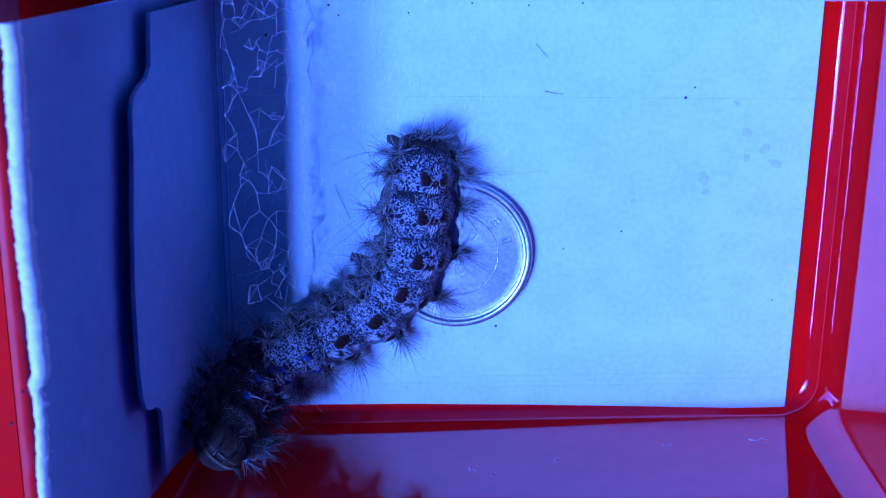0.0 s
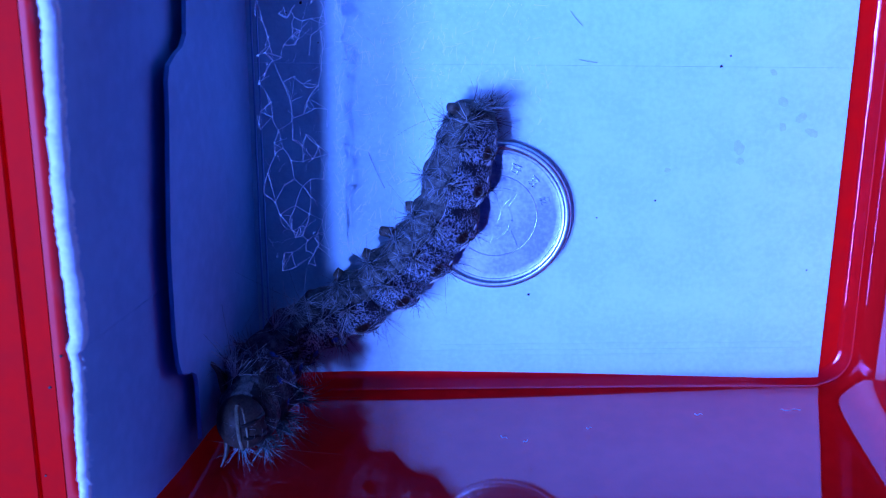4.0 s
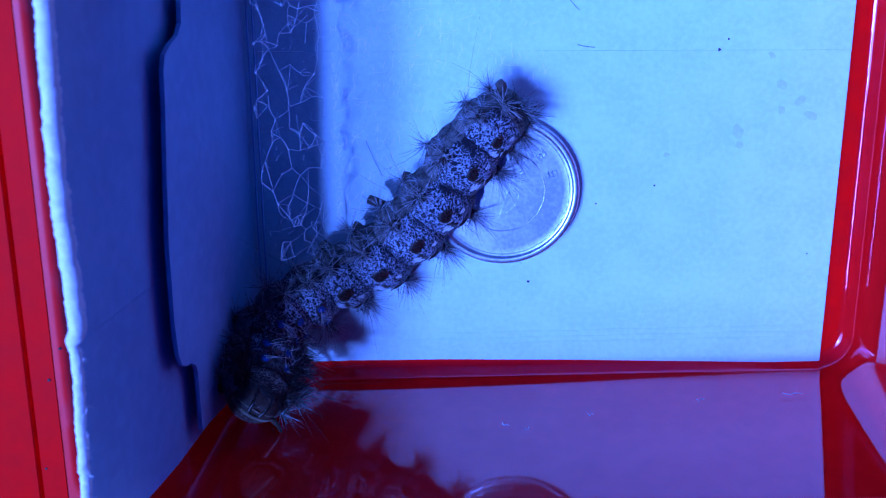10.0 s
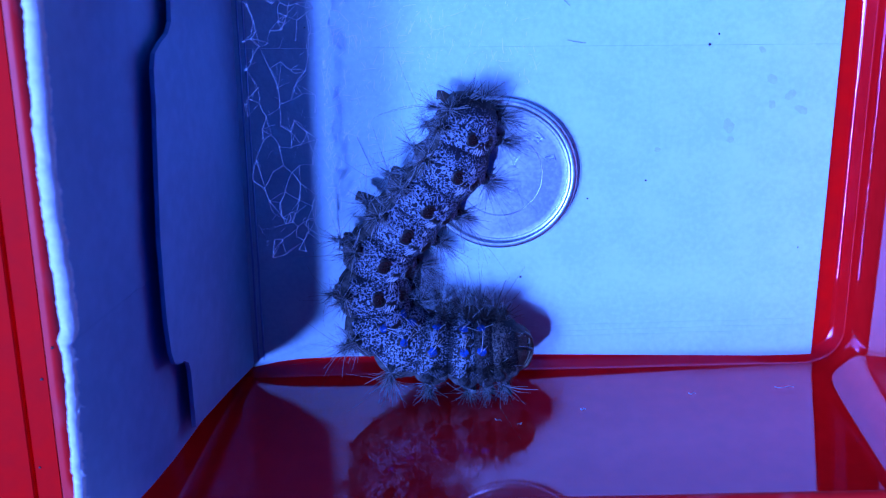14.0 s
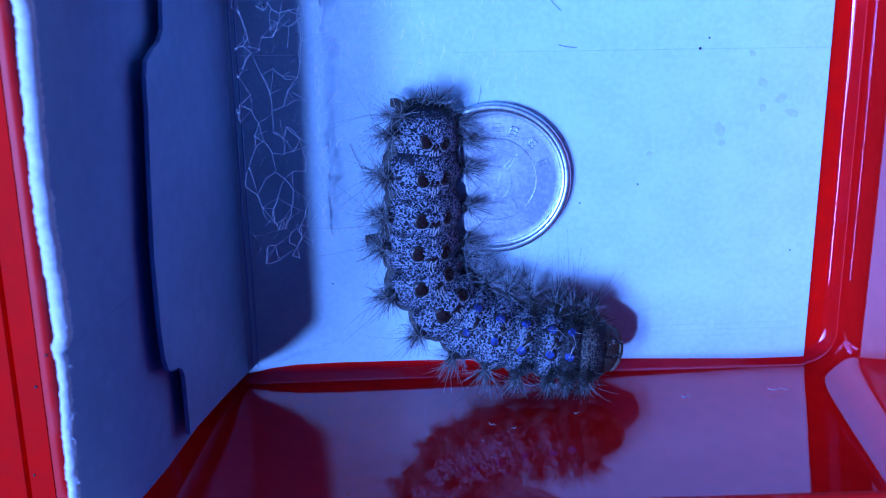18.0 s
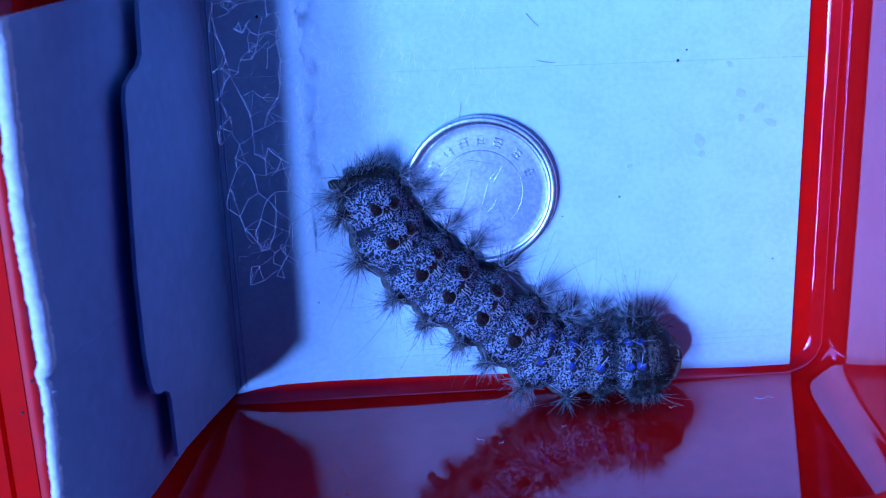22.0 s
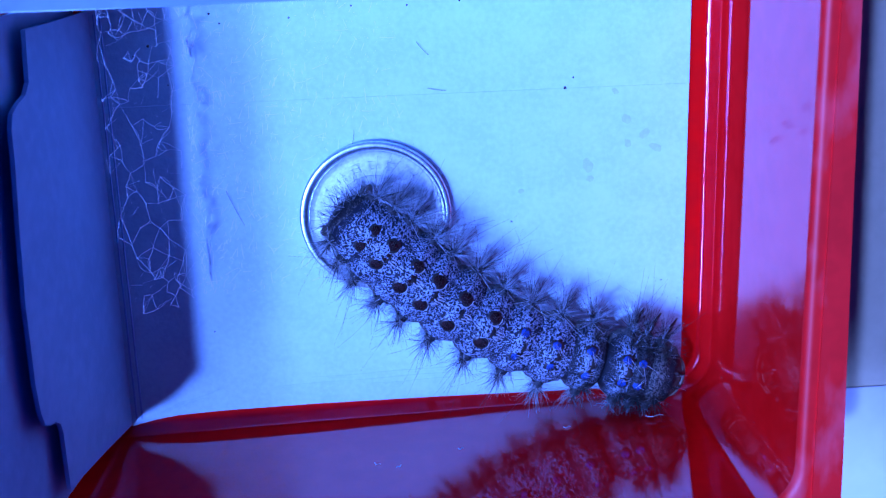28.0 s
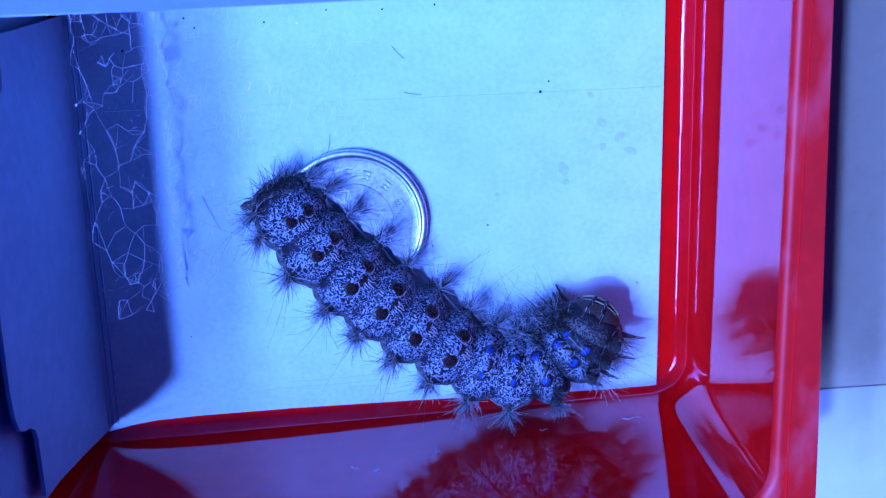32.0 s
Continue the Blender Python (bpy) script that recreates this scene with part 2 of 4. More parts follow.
def slab(name, outline, thick, mat, axes, bevel=0.0):
    """A sheet with the given outline: axes = origin, u, v and the way to thicken."""
    o, u, v, w = (Vector(a) for a in axes)
    bm = bmesh.new()
    low = [bm.verts.new(o + u * a + v * b) for a, b in outline]
    top = [bm.verts.new(o + u * a + v * b + w * thick) for a, b in outline]
    n = len(outline)
    bm.faces.new(low)
    bm.faces.new(top)
    for i in range(n):
        bm.faces.new((low[i], low[(i + 1) % n], top[(i + 1) % n], top[i]))
    bmesh.ops.triangulate(bm, faces=[f for f in bm.faces if len(f.verts) > 4])
    return from_bmesh(name, bm, mat, smooth=False)


def tube(path, r0, r1, sides=3):
    """Vertices and faces of a tapering tube along points."""
    verts, faces = [], []
    n = len(path)
    for i, p in enumerate(path):
        d = (path[min(i + 1, n - 1)] - path[max(i - 1, 0)]).normalized()
        a = d.orthogonal().normalized()
        b = d.cross(a)
        r = r0 + (r1 - r0) * i / (n - 1)
        for k in range(sides):
            q = 2 * math.pi * k / sides
            verts.append(p + (a * math.cos(q) + b * math.sin(q)) * r)
    for i in range(n - 1):
        for k in range(sides):
            k2 = (k + 1) % sides
            faces.append((i * sides + k, i * sides + k2, (i + 1) * sides + k2, (i + 1) * sides + k))
    return verts, faces


def tubes(name, paths, r0, r1, mat, sides=3):
    V, F = [], []
    for p in paths:
        v, f = tube(p, r0, r1, sides)
        k = len(V)
        V += v
        F += [tuple(i + k for i in q) for q in f]
    return mesh_from(name, V, F, mat)


def dome(name, r, h, mat, rings=5, sides=12, rough=0.08, rng=random):
    V, F = [], []
    for i in range(rings):
        a = (math.pi / 2) * i / (rings - 1)
        for k in range(sides):
            q = 2 * math.pi * k / sides
            rr = r * math.cos(a) * (1 + rng.uniform(-rough, rough))
            V.append(Vector((rr * math.cos(q), rr * math.sin(q), h * math.sin(a) - 0.15 * h)))
    for i in range(rings - 1):
        for k in range(sides):
            k2 = (k + 1) % sides
            F.append((i * sides + k, i * sides + k2, (i + 1) * sides + k2, (i + 1) * sides + k))
    return mesh_from(name, V, F, mat)


def aim(p, normal, forward=(1, 0, 0)):
    """A pose at p whose z is normal."""
    z = Vector(normal).normalized()
    x = Vector(forward)
    x = (x - z * x.dot(z)).normalized()
    y = z.cross(x)
    m = Matrix((x, y, z)).transposed().to_4x4()
    m.translation = p
    return m


# ---- the table and what lies on it ----
FLOOR_Z = -0.0006
TABLE_Z = -0.0032
ground = new("ground", slab("ground", [(-0.45, -0.40), (0.55, -0.40), (0.55, 0.40), (-0.45, 0.40)], 0.025, TABLE, ((0, 0, TABLE_Z - 0.025), (1, 0, 0), (0, 1, 0), (0, 0, 1))))
tagged(ground, "plain grey table top under the box", "table top", kind="structure")
sheet = new("paper_sheet", slab("paper_sheet", [(0.0, 0.0), (0.21, 0.0), (0.21, -0.29), (0.0, -0.29)], 0.0004, SHEET,
                                ((0.106, -0.0013, TABLE_Z + 0.0001), (1, 0.01, 0), (-0.01, 1, 0), (0, 0, 1))))
tagged(sheet, "white paper sheet lying on the grey table beside the box", "paper")

# ---- the red box: a rounded plan swept along a moulded profile ----
CORNERS = [(-0.0158, -0.0024), (0.0965, 0.0017), (0.0965, 0.0780), (-0.0158, 0.0780)]
ROUND = 0.006


def plan_loop(d, seg=10):
    """The inner outline of the box, pushed outwards by d; the outer corners are tighter."""
    rad = min(ROUND + d, 0.0062) if d < 0.003 else 0.0048
    pts = []
    n = len(CORNERS)
    for i in range(n):
        c, a, b = (Vector(CORNERS[j % n]) for j in (i, i - 1, i + 1))
        u, v = (a - c).normalized(), (b - c).normalized()
        half = u.angle(v) / 2
        centre = c + (u + v).normalized() * ((rad - d) / math.sin(half))
        n0 = Vector((u.y, -u.x)) if Vector((u.y, -u.x)).dot(v) < 0 else Vector((-u.y, u.x))
        n1 = Vector((v.y, -v.x)) if Vector((v.y, -v.x)).dot(u) < 0 else Vector((-v.y, v.x))
        a0 = math.atan2(n0.y, n0.x)
        turn = (math.atan2(n1.y, n1.x) - a0 + math.pi) % (2 * math.pi) - math.pi
        for k in range(seg + 1):
            q = a0 + turn * k / seg
            pts.append(centre + Vector((math.cos(q), math.sin(q))) * rad)
    return pts


def sweep(name, profile, mat):
    V, F = [], []
    for d, z in profile:
        V += [Vector((p.x, p.y, z)) for p in plan_loop(d)]
    n = len(V) // len(profile)
    for i in range(len(profile) - 1):
        for k in range(n):
            k2 = (k + 1) % n
            F.append((i * n + k, i * n + k2, (i + 1) * n + k2, (i + 1) * n + k))
    return mesh_from(name, V, F, mat)


WALL_TOP = 0.0400
fil = 0.0022
# a sloping foot between two small radii
inner = [(-fil + 0.0012 * math.sin(a), FLOOR_Z + 0.0012 * (1 - math.cos(a))) for a in (radians(42) * k / 8 for k in range(9))]
slope = Vector((math.cos(radians(42)), math.sin(radians(42)))) * 0.00145
foot = (inner[-1][0] + slope.x, inner[-1][1] + slope.y)
inner += [(inner[-1][0] + slope.x * k / 4, inner[-1][1] + slope.y * k / 4) for k in (1, 2, 3)]
inner += [(foot[0] + 0.0009 * (math.sin(a) - math.sin(radians(42))), foot[1] + 0.0009 * (math.cos(radians(42)) - math.cos(a))) for a in (radians(42) + radians(47) * k / 7 for k in range(8))]
inner += [(0.00025 * k, inner[-1][1] + (WALL_TOP - inner[-1][1]) * k / 4) for k in (1, 2, 3, 4)]
rim = [(0.001, WALL_TOP)] + [(0.001 + 0.0012 * (1 - math.cos(a)), WALL_TOP + 0.0012 * math.sin(a)) for a in (math.pi / 2 * k / 6 for k in range(1, 7))]
rim += [(0.0040, WALL_TOP + 0.0012)] + [(0.0040 + 0.0011 * math.sin(a), WALL_TOP + 0.0001 + 0.0011 * math.cos(a)) for a in (math.pi / 2 * k / 6 for k in range(1, 7))]
rim += [(0.0051, WALL_TOP - 0.0035), (0.0038, WALL_TOP - 0.0040), (0.0036, WALL_TOP - 0.0012), (0.0026, WALL_TOP - 0.0012)]
outer = [(0.0026, WALL_TOP - 0.0012), (0.0024, 0.010), (0.0020, 0.0), (0.0012, TABLE_Z + 0.0004), (0.0, TABLE_Z)]
box = thing("storage_box", "open glossy red plastic box standing on the table", "box")
part("inner_wall", sweep("inner_wall", inner, RED), box)
part("rim", sweep("rim", rim, RED_WORN), box, "rolled glossy red rim")
part("outer_wall", sweep("outer_wall", outer, RED), box)
base = [Vector((p.x, p.y, FLOOR_Z)) for p in plan_loop(-fil)]
under = [Vector((p.x, p.y, TABLE_Z)) for p in plan_loop(0.0)]
part("base", mesh_from("base", base + under, [tuple(range(len(base))), tuple(range(len(base), 2 * len(base)))[::-1]], RED_MATT, False), box)

V, F = [], []
tab = [(-0.0186, 0.0011), (-0.0187, 0.0014), (-0.0218, 0.0014), (-0.0220, 0.0011), (-0.0221, 0.0006), (-0.0223, 0.0006), (-0.0224, 0.0011), (-0.0226, 0.0014), (-0.0400, 0.0014), (-0.0415, 0.0002), (-0.0415, -0.0015), (-0.0216, -0.0015)]
tab = [(x, WALL_TOP + z) for x, z in tab]
for y in (-0.012, 0.085):
    V += [Vector((x, y, z)) for x, z in tab]
n = len(tab)
F = [(k, (k + 1) % n, n + (k + 1) % n, n + k) for k in range(n)] + [tuple(range(n))[::-1], tuple(range(n, 2 * n))]
part("handle_tab", mesh_from("handle_tab", V, F, RED_MATT, False), box, "wide red handle ledge along the side")
ledge = [(-0.0020, -0.012), (0.0021, -0.009), (0.0018, 0.010), (0.0009, 0.045), (0.0001, 0.085), (-0.0020, 0.085)]
part("side_ledge", slab("side_ledge", ledge, 0.0016, RED_WORN, ((0.1016, 0, WALL_TOP + 0.0001), (1, 0, 0.06), (0, 1, 0), (0, 0, 1))), box, "worn outer lip of the rim")

# ---- the cut-open carton lying in the box ----
LEAN = math.tan(radians(5.0))
UP = Vector((-LEAN, 0, 1))
carton = thing("cardboard_carton", "white cardboard carton cut open, lying in the red box", "cardboard")
EDGE = [(0.0, -0.0003), (0.002, 0.0002), (0.004, 0.0007), (0.008, 0.0013), (0.015, 0.0017), (0.030, 0.0021), (0.050, 0.0023), (0.0916, 0.0023)]
part("floor_panel", slab("floor_panel", EDGE + [(0.0918, 0.0532), (0.0, 0.0528)], 0.0005, PAPER, ((0, 0, -0.0005), (1, 0, 0), (0, 1, 0), (0, 0, 1))), carton)
part("upper_panel", slab("upper_panel", [(0.0, 0.05283), (0.0918, 0.05323), (0.0918, 0.0705), (-0.001, 0.0705)], 0.0005, PAPER,
                         ((0, 0, -0.00045), (1, 0, 0), (0, 1, 0), (0, 0, 1))), carton)
fl = [(0.0000, 0.0), (0.0018, 0.013), (0.0038, 0.0300), (0.0128, 0.0302), (0.0142, 0.0308), (0.0152, 0.0324), (0.0156, 0.0345), (0.0164, 0.0360), (0.0185, 0.0370), (0.0230, 0.0376),
      (0.0339, 0.0374), (0.0430, 0.0362), (0.0519, 0.0348), (0.0560, 0.0345), (0.0578, 0.0336), (0.0588, 0.0312), (0.0594, 0.0285), (0.0608, 0.0268), (0.0675, 0.0258), (0.0675, 0.0)]
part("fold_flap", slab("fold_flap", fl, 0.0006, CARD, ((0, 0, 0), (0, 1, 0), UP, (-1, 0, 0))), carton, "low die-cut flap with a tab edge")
rng = random.Random(4)
PANEL_X = -0.0009
UP_PANEL = Vector((-0.1227, 0, 1))
PANEL_BEND = 0.0345
torn = []
for k in range(200):
    y = 0.0030 + 0.0665 * k / 199
    ragged = noise.noise(Vector((y * 420, 3.1, 0))) * 0.00045 + noise.noise(Vector((y * 1500, 7.7, 0))) * 0.00025
    torn.append((y, 0.0598 + 0.0005 * math.sin(y * 160) + ragged + 0.0008 * min(1.0, max(0.0, (0.0310 - y) / 0.002))))
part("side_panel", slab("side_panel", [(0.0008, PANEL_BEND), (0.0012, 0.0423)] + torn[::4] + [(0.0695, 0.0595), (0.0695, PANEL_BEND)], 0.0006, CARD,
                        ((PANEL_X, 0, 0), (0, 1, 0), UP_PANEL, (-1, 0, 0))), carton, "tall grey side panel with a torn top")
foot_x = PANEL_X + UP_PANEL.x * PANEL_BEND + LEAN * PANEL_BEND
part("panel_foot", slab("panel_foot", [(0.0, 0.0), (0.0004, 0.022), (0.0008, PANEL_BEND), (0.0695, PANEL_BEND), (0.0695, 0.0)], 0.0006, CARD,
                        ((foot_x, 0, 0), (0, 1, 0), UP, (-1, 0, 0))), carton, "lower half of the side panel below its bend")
V, F = [], []
fibres = []
for k, (y, z) in enumerate(torn):
    w = (0.0010 if y < 0.0300 else 0.0018) + 0.0006 * noise.noise(Vector((y * 500, 0, 2.0)))
    c = Vector((PANEL_X - 0.0003, y, 0)) + UP_PANEL * z
    thin = 0.8 if y < 0.0295 else 1.25
    for du, dv in ((-0.0006, -w), (0.0005, -w * 0.9), (0.0007, -w * 0.3), (0.0003, 0.0003), (-0.0004, 0.0004), (-0.0009, -w * 0.4)):
        V.append(c + Vector((du * thin + rng.uniform(-1, 1) * 0.00012, 0, 0)) + UP_PANEL * (dv + rng.uniform(-1, 1) * 0.00012))
    for n in range(4):
        a = c + Vector((rng.uniform(-0.0005, 0.0006), 0, -rng.uniform(0, w)))
        d = Vector((rng.uniform(-0.3, 1.0), rng.uniform(-1, 1), rng.uniform(-0.2, 1.0))).normalized() * rng.uniform(0.0003, 0.0009)
        fibres.append([a, a + d * 0.5, a + d + Vector((0, 0, -0.0001))])
for k in range(len(torn) - 1):
    for j in range(6):
        j2 = (j + 1) % 6
        F.append((k * 6 + j, k * 6 + j2, (k + 1) * 6 + j2, (k + 1) * 6 + j))
part("torn_edge", mesh_from("torn_edge", V, F, TORN), carton, "fuzzy white torn paper edge")
part("torn_fringe", tubes("torn_fringe", fibres, 0.00005, 0.00002, TORN), carton, "loose paper fibres along the tear")
crease = [Vector((PANEL_X + 0.00002, 0.0285 + 0.0009 * u, 0)) + UP_PANEL * (0.0337 + 0.0265 * u) for u in (k / 10 for k in range(11))]
part("panel_crease", tubes("panel_crease", [crease], 0.00006, 0.00009, CARD, 5), carton)
part("end_panel", slab("end_panel", [(-0.0035, 0.0), (0.092, 0.0), (0.092, 0.0372), (-0.012, 0.0372)], 0.0006, PAPER,
                       ((0, 0.0688, 0.0002), (1, 0.004, 0), (0, 0.05, 1), (0, 1, 0))), carton)
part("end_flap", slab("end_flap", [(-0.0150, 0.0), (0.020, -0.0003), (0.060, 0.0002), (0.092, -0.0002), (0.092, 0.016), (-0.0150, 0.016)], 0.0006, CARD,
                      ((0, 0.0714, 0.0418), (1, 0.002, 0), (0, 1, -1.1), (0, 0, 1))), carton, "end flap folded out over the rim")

for x in (0.0008, 0.0017):
    ridge = [Vector((x + 0.00002 * math.sin(k * 0.7), 0.001 + 0.066 * k / 40, 0.00002)) for k in range(41)]
    part("fold_line", tubes("fold_line", [ridge], 0.00016, 0.00016, CARD, 8), carton)

for k in range(7):
    a, b = Vector((0.0008 + 0.0006 * k, 0.0004 + 0.0003 * k, -0.00004)), Vector((0.0075 + 0.0012 * k, 0.0030 + 0.0004 * k - 0.0004 * (k % 3), -0.00004))
    pleat = [a.lerp(b, i / 8) + Vector((0, 0.00018 * math.sin(i * 0.9 + k), 0)) for i in range(9)]
    part("pleat", tubes("pleat", [pleat], 0.00006, 0.00010, PAPER, 6), carton)

for y, x0, x1 in ((0.0068, 0.030, 0.088), (0.0058, 0.024, 0.090), (0.0049, 0.040, 0.086)):
    bend = [Vector((x0 + (x1 - x0) * k / 30, y + 0.036 * (x0 + (x1 - x0) * k / 30) - 0.0012 + 0.00006 * math.sin(k * 0.9 + y * 3000), -0.00013)) for k in range(31)]
    part("crease", tubes("crease", [bend], 0.00018, 0.00018, PAPER, 10), carton, "faint crease along the front edge")

# ---- the coin ----
coin = thing("coin", "worn silvery coin lying on the white cardboard", "coin")
prof = [(9.6, 1.25), (10.7, 1.27), (10.95, 1.32), (11.05, 1.5), (11.25, 1.56), (11.7, 1.56), (11.92, 1.47), (12.0, 1.25), (12.0, 0.3), (11.9, 0.1), (11.6, 0.0)]
V, F = [], []
N = 96
for r, z in prof:
    for k in range(N):
        q = 2 * math.pi * k / N
        V.append(Vector((r * math.cos(q), r * math.sin(q), z)) * MM)
for i in range(len(prof) - 1):
    for k in range(N):
        k2 = (k + 1) % N
        F.append((i * N + k, (i + 1) * N + k, (i + 1) * N + k2, i * N + k2))
disc = mesh_from("disc", V, F, COIN)
part("disc", disc, coin)
face = [Vector((9.61 * math.cos(2 * math.pi * k / N), 9.61 * math.sin(2 * math.pi * k / N), 1.2505)) * MM for k in range(N)]
part("coin_face", mesh_from("coin_face", face, [tuple(range(N))], COIN, False), coin, "worn coin face")


def ring(name, r, w, h):
    V, F = [], []
    pr = [(r - w, 1.2), (r - w * 0.5, 1.25 + h), (r + w * 0.5, 1.25 + h), (r + w, 1.2)]
    for a, z in pr:
        V += [Vector((a * math.cos(2 * math.pi * k / N), a * math.sin(2 * math.pi * k / N), z)) * MM for k in range(N)]
    for i in range(3):
        F += [(i * N + k, i * N + (k + 1) % N, (i + 1) * N + (k + 1) % N, (i + 1) * N + k) for k in range(N)]
    return mesh_from(name, V, F, COIN)


part("inner_ring", ring("inner_ring", 6.6, 0.10, 0.08), coin)
part("rim_line", ring("rim_line", 10.45, 0.08, 0.10), coin)


def bar(name, a, b, w, h=0.12, z=1.22):
    a, b = Vector((*a, 0)), Vector((*b, 0))
    d = (b - a).normalized()
    s = Vector((-d.y, d.x, 0)) * w / 2
    V = [a + s, a - s, b - s, b + s]
    verts = [(v + Vector((0, 0, z))) * MM for v in V] + [(v + Vector((0, 0, z + h))) * MM for v in V]
    return mesh_from(name, verts, [(4, 5, 6, 7), (0, 1, 5, 4), (1, 2, 6, 5), (2, 3, 7, 6), (3, 0, 4, 7)], COIN, False)


for a, b, w in (((-1.1, 3.7), (-3.6, -4.1), 0.32), ((-1.7, 5.2), (3.3, 3.9), 0.28), ((3.9, 3.8), (2.2, 1.3), 0.34), ((2.2, 1.4), (2.7, -0.8), 0.30), ((2.7, -0.7), (2.0, -2.6), 0.30),
                ((2.1, -2.5), (0.4, -3.9), 0.28), ((1.5, 1.6), (-0.6, -4.4), 0.30), ((2.4, -2.3), (3.6, -5.3), 0.24), ((1.5, 1.6), (3.0, 3.3), 0.24)):
    part("relief_bar", bar("relief_bar", a, b, w * 0.8, 0.13), coin)
cr = random.Random(3)
for q in (17, 42, 66, 86, 104, 124, 146):
    t, u = Vector((-math.sin(radians(q)), math.cos(radians(q)))), Vector((math.cos(radians(q)), math.sin(radians(q))))
    c = u * 8.2
    for n in range(3):
        d = c + u * (n - 1) * 0.62
        part("legend_bar", bar("legend_bar", d - t * cr.uniform(0.4, 0.85), d + t * cr.uniform(0.4, 0.85), 0.2, 0.22), coin)
    for n in range(2):
        d = c + t * (n - 0.5) * cr.uniform(0.5, 1.1)
        part("legend_bar", bar("legend_bar", d - u * cr.uniform(0.5, 0.9), d + u * cr.uniform(0.3, 0.8), 0.2, 0.22), coin)

# ---- silk, specks and stains on the cardboard ----
rng = random.Random(11)


def wander(p, heading, length, steps, wobble, z=0.0006, rise=0.0):
    pts = [Vector((p[0], p[1], z))]
    h = heading
    for i in range(steps):
        h += rng.uniform(-wobble, wobble)
        pts.append(pts[-1] + Vector((math.cos(h), math.sin(h), 0)) * (length / steps) + Vector((0, 0, rise / steps * rng.uniform(0.3, 1.7))))
    for q in pts:
        q.z = max(q.z, 0.00025)
    return pts


def lift(p, share=1.0):
    """Raise a point of the plan towards the opening until the lamp's light reaches it."""
    z = (max(0.0, (0.0138 - p.x) / 0.50) + 0.0006) * (0.85 + 0.15 * share) + 0.0140 * max(0.0, share - 1)
    k = z / 0.185
    return Vector((p.x + (0.040 - p.x) * k, p.y + (0.083 - p.y) * k, z))


web = thing("silk_web", "tangled white silk threads over the shaded cardboard corner", "silk", kind="stuff")


def sag(k, q, loose=0.0003):
    """A slightly slack thread from knot to knot."""
    steps = max(5, round((q - k).length / 0.0005))
    bow = Vector((rng.uniform(-1, 1), rng.uniform(-1, 1), 0)) * loose * 0.5
    pts = []
    for i in range(steps + 1):
        u = i / steps
        jit = 0.00003 if 0 < i < steps else 0.0
        p = k.lerp(q, u) + bow * 4 * u * (1 - u) + Vector((rng.uniform(-1, 1), rng.uniform(-1, 1), 0)) * jit
        pts.append(lift(Vector((p.x, p.y, 0)), p.z))
    return pts


knots = []
while len(knots) < 125:
    k = Vector((rng.uniform(0.0012, 0.0124), rng.uniform(0.0185, 0.069), rng.uniform(1.05, 1.35)))
    gap = 0.0011 if k.y > 0.053 or k.y < 0.027 else 0.0018
    if all(math.hypot((k.x - q.x) * 1.2, k.y - q.y) > gap for q in knots) and (k.x > 0.004 or k.y > 0.03):
        knots.append(k)
strong, fine, knotty, tied = [], [], [], set()
for i, k in enumerate(knots):
    near = sorted((j for j in range(len(knots)) if j != i), key=lambda j: math.hypot((k.x - knots[j].x) * 1.5, k.y - knots[j].y))
    for n, j in enumerate(near[:4]):
        if (min(i, j), max(i, j)) in tied or rng.random() < (0.12, 0.3, 0.55, 0.75)[n]:
            continue
        tied.add((min(i, j), max(i, j)))
        (strong if rng.random() < 0.55 else fine).append(sag(k, knots[j]))
        if rng.random() < 0.25:
            fine.append(sag(k, knots[j], 0.0012))
        knotty.append(k)
    if rng.random() < 0.4:
        turn, reach = rng.uniform(0.2, 2.0), rng.uniform(0.0010, 0.0032)
        fine.append(sag(k, k + Vector((reach * math.cos(turn), reach * math.sin(turn), 0))))
short = [[lift(v, 1.1 + 0.1 * (n % 6)) for v in wander((rng.uniform(0.002, 0.0125), rng.uniform(0.019, 0.068)), rng.choice((1.1, 1.5, 1.9, 0.3)) + rng.uniform(-0.5, 0.5), rng.uniform(0.0004, 0.0020), 5, 0.2)] for n in range(60)]
part("strands", tubes("strands", strong, 0.000034, 0.000027, SILK, 4), web)
part("cross_threads", tubes("cross_threads", fine, 0.000024, 0.000016, SILK, 4), web)
part("loose_threads", tubes("loose_threads", short, 0.000016, 0.000012, SILK, 4), web)
beads = []
for path in strong * 6 + fine * 3:
    q = rng.choice(path)
    along_it = (path[-1] - path[0]).normalized() * rng.uniform(0.00005, 0.00022)
    beads.append([q - along_it, q + Vector((0, 0, 0.00002)), q + along_it])
for k in knotty[::4]:
    q = lift(Vector((k.x, k.y, 0)), k.z)
    for n in range(3):
        d = Vector((rng.uniform(-1, 1), rng.uniform(-1, 1), 0)) * 0.0002
        beads.append([q - d, q, q + d])
part("beads", tubes("beads", beads, 0.000050, 0.000030, SILK, 5), web)
stray = []
for k in range(2000):
    x = 0.0135 + 0.033 * rng.random() ** 1.7
    stray.append(wander((x, rng.uniform(0.022, 0.068)), rng.choice((1.2, 1.6, 1.45, 1.3, 0.7, 1.9, 0.1)) + rng.uniform(-0.3, 0.3), 0.00010 + 0.0024 * rng.random() ** 6, 5, 0.15, 0.0001))
film_ob = thing("silk_film", "thin silk threads stuck flat on the white cardboard", "silk", kind="stuff")
flat = tubes("flat_threads", stray, 0.00009, 0.00005, SILK_GLOSS, 6)
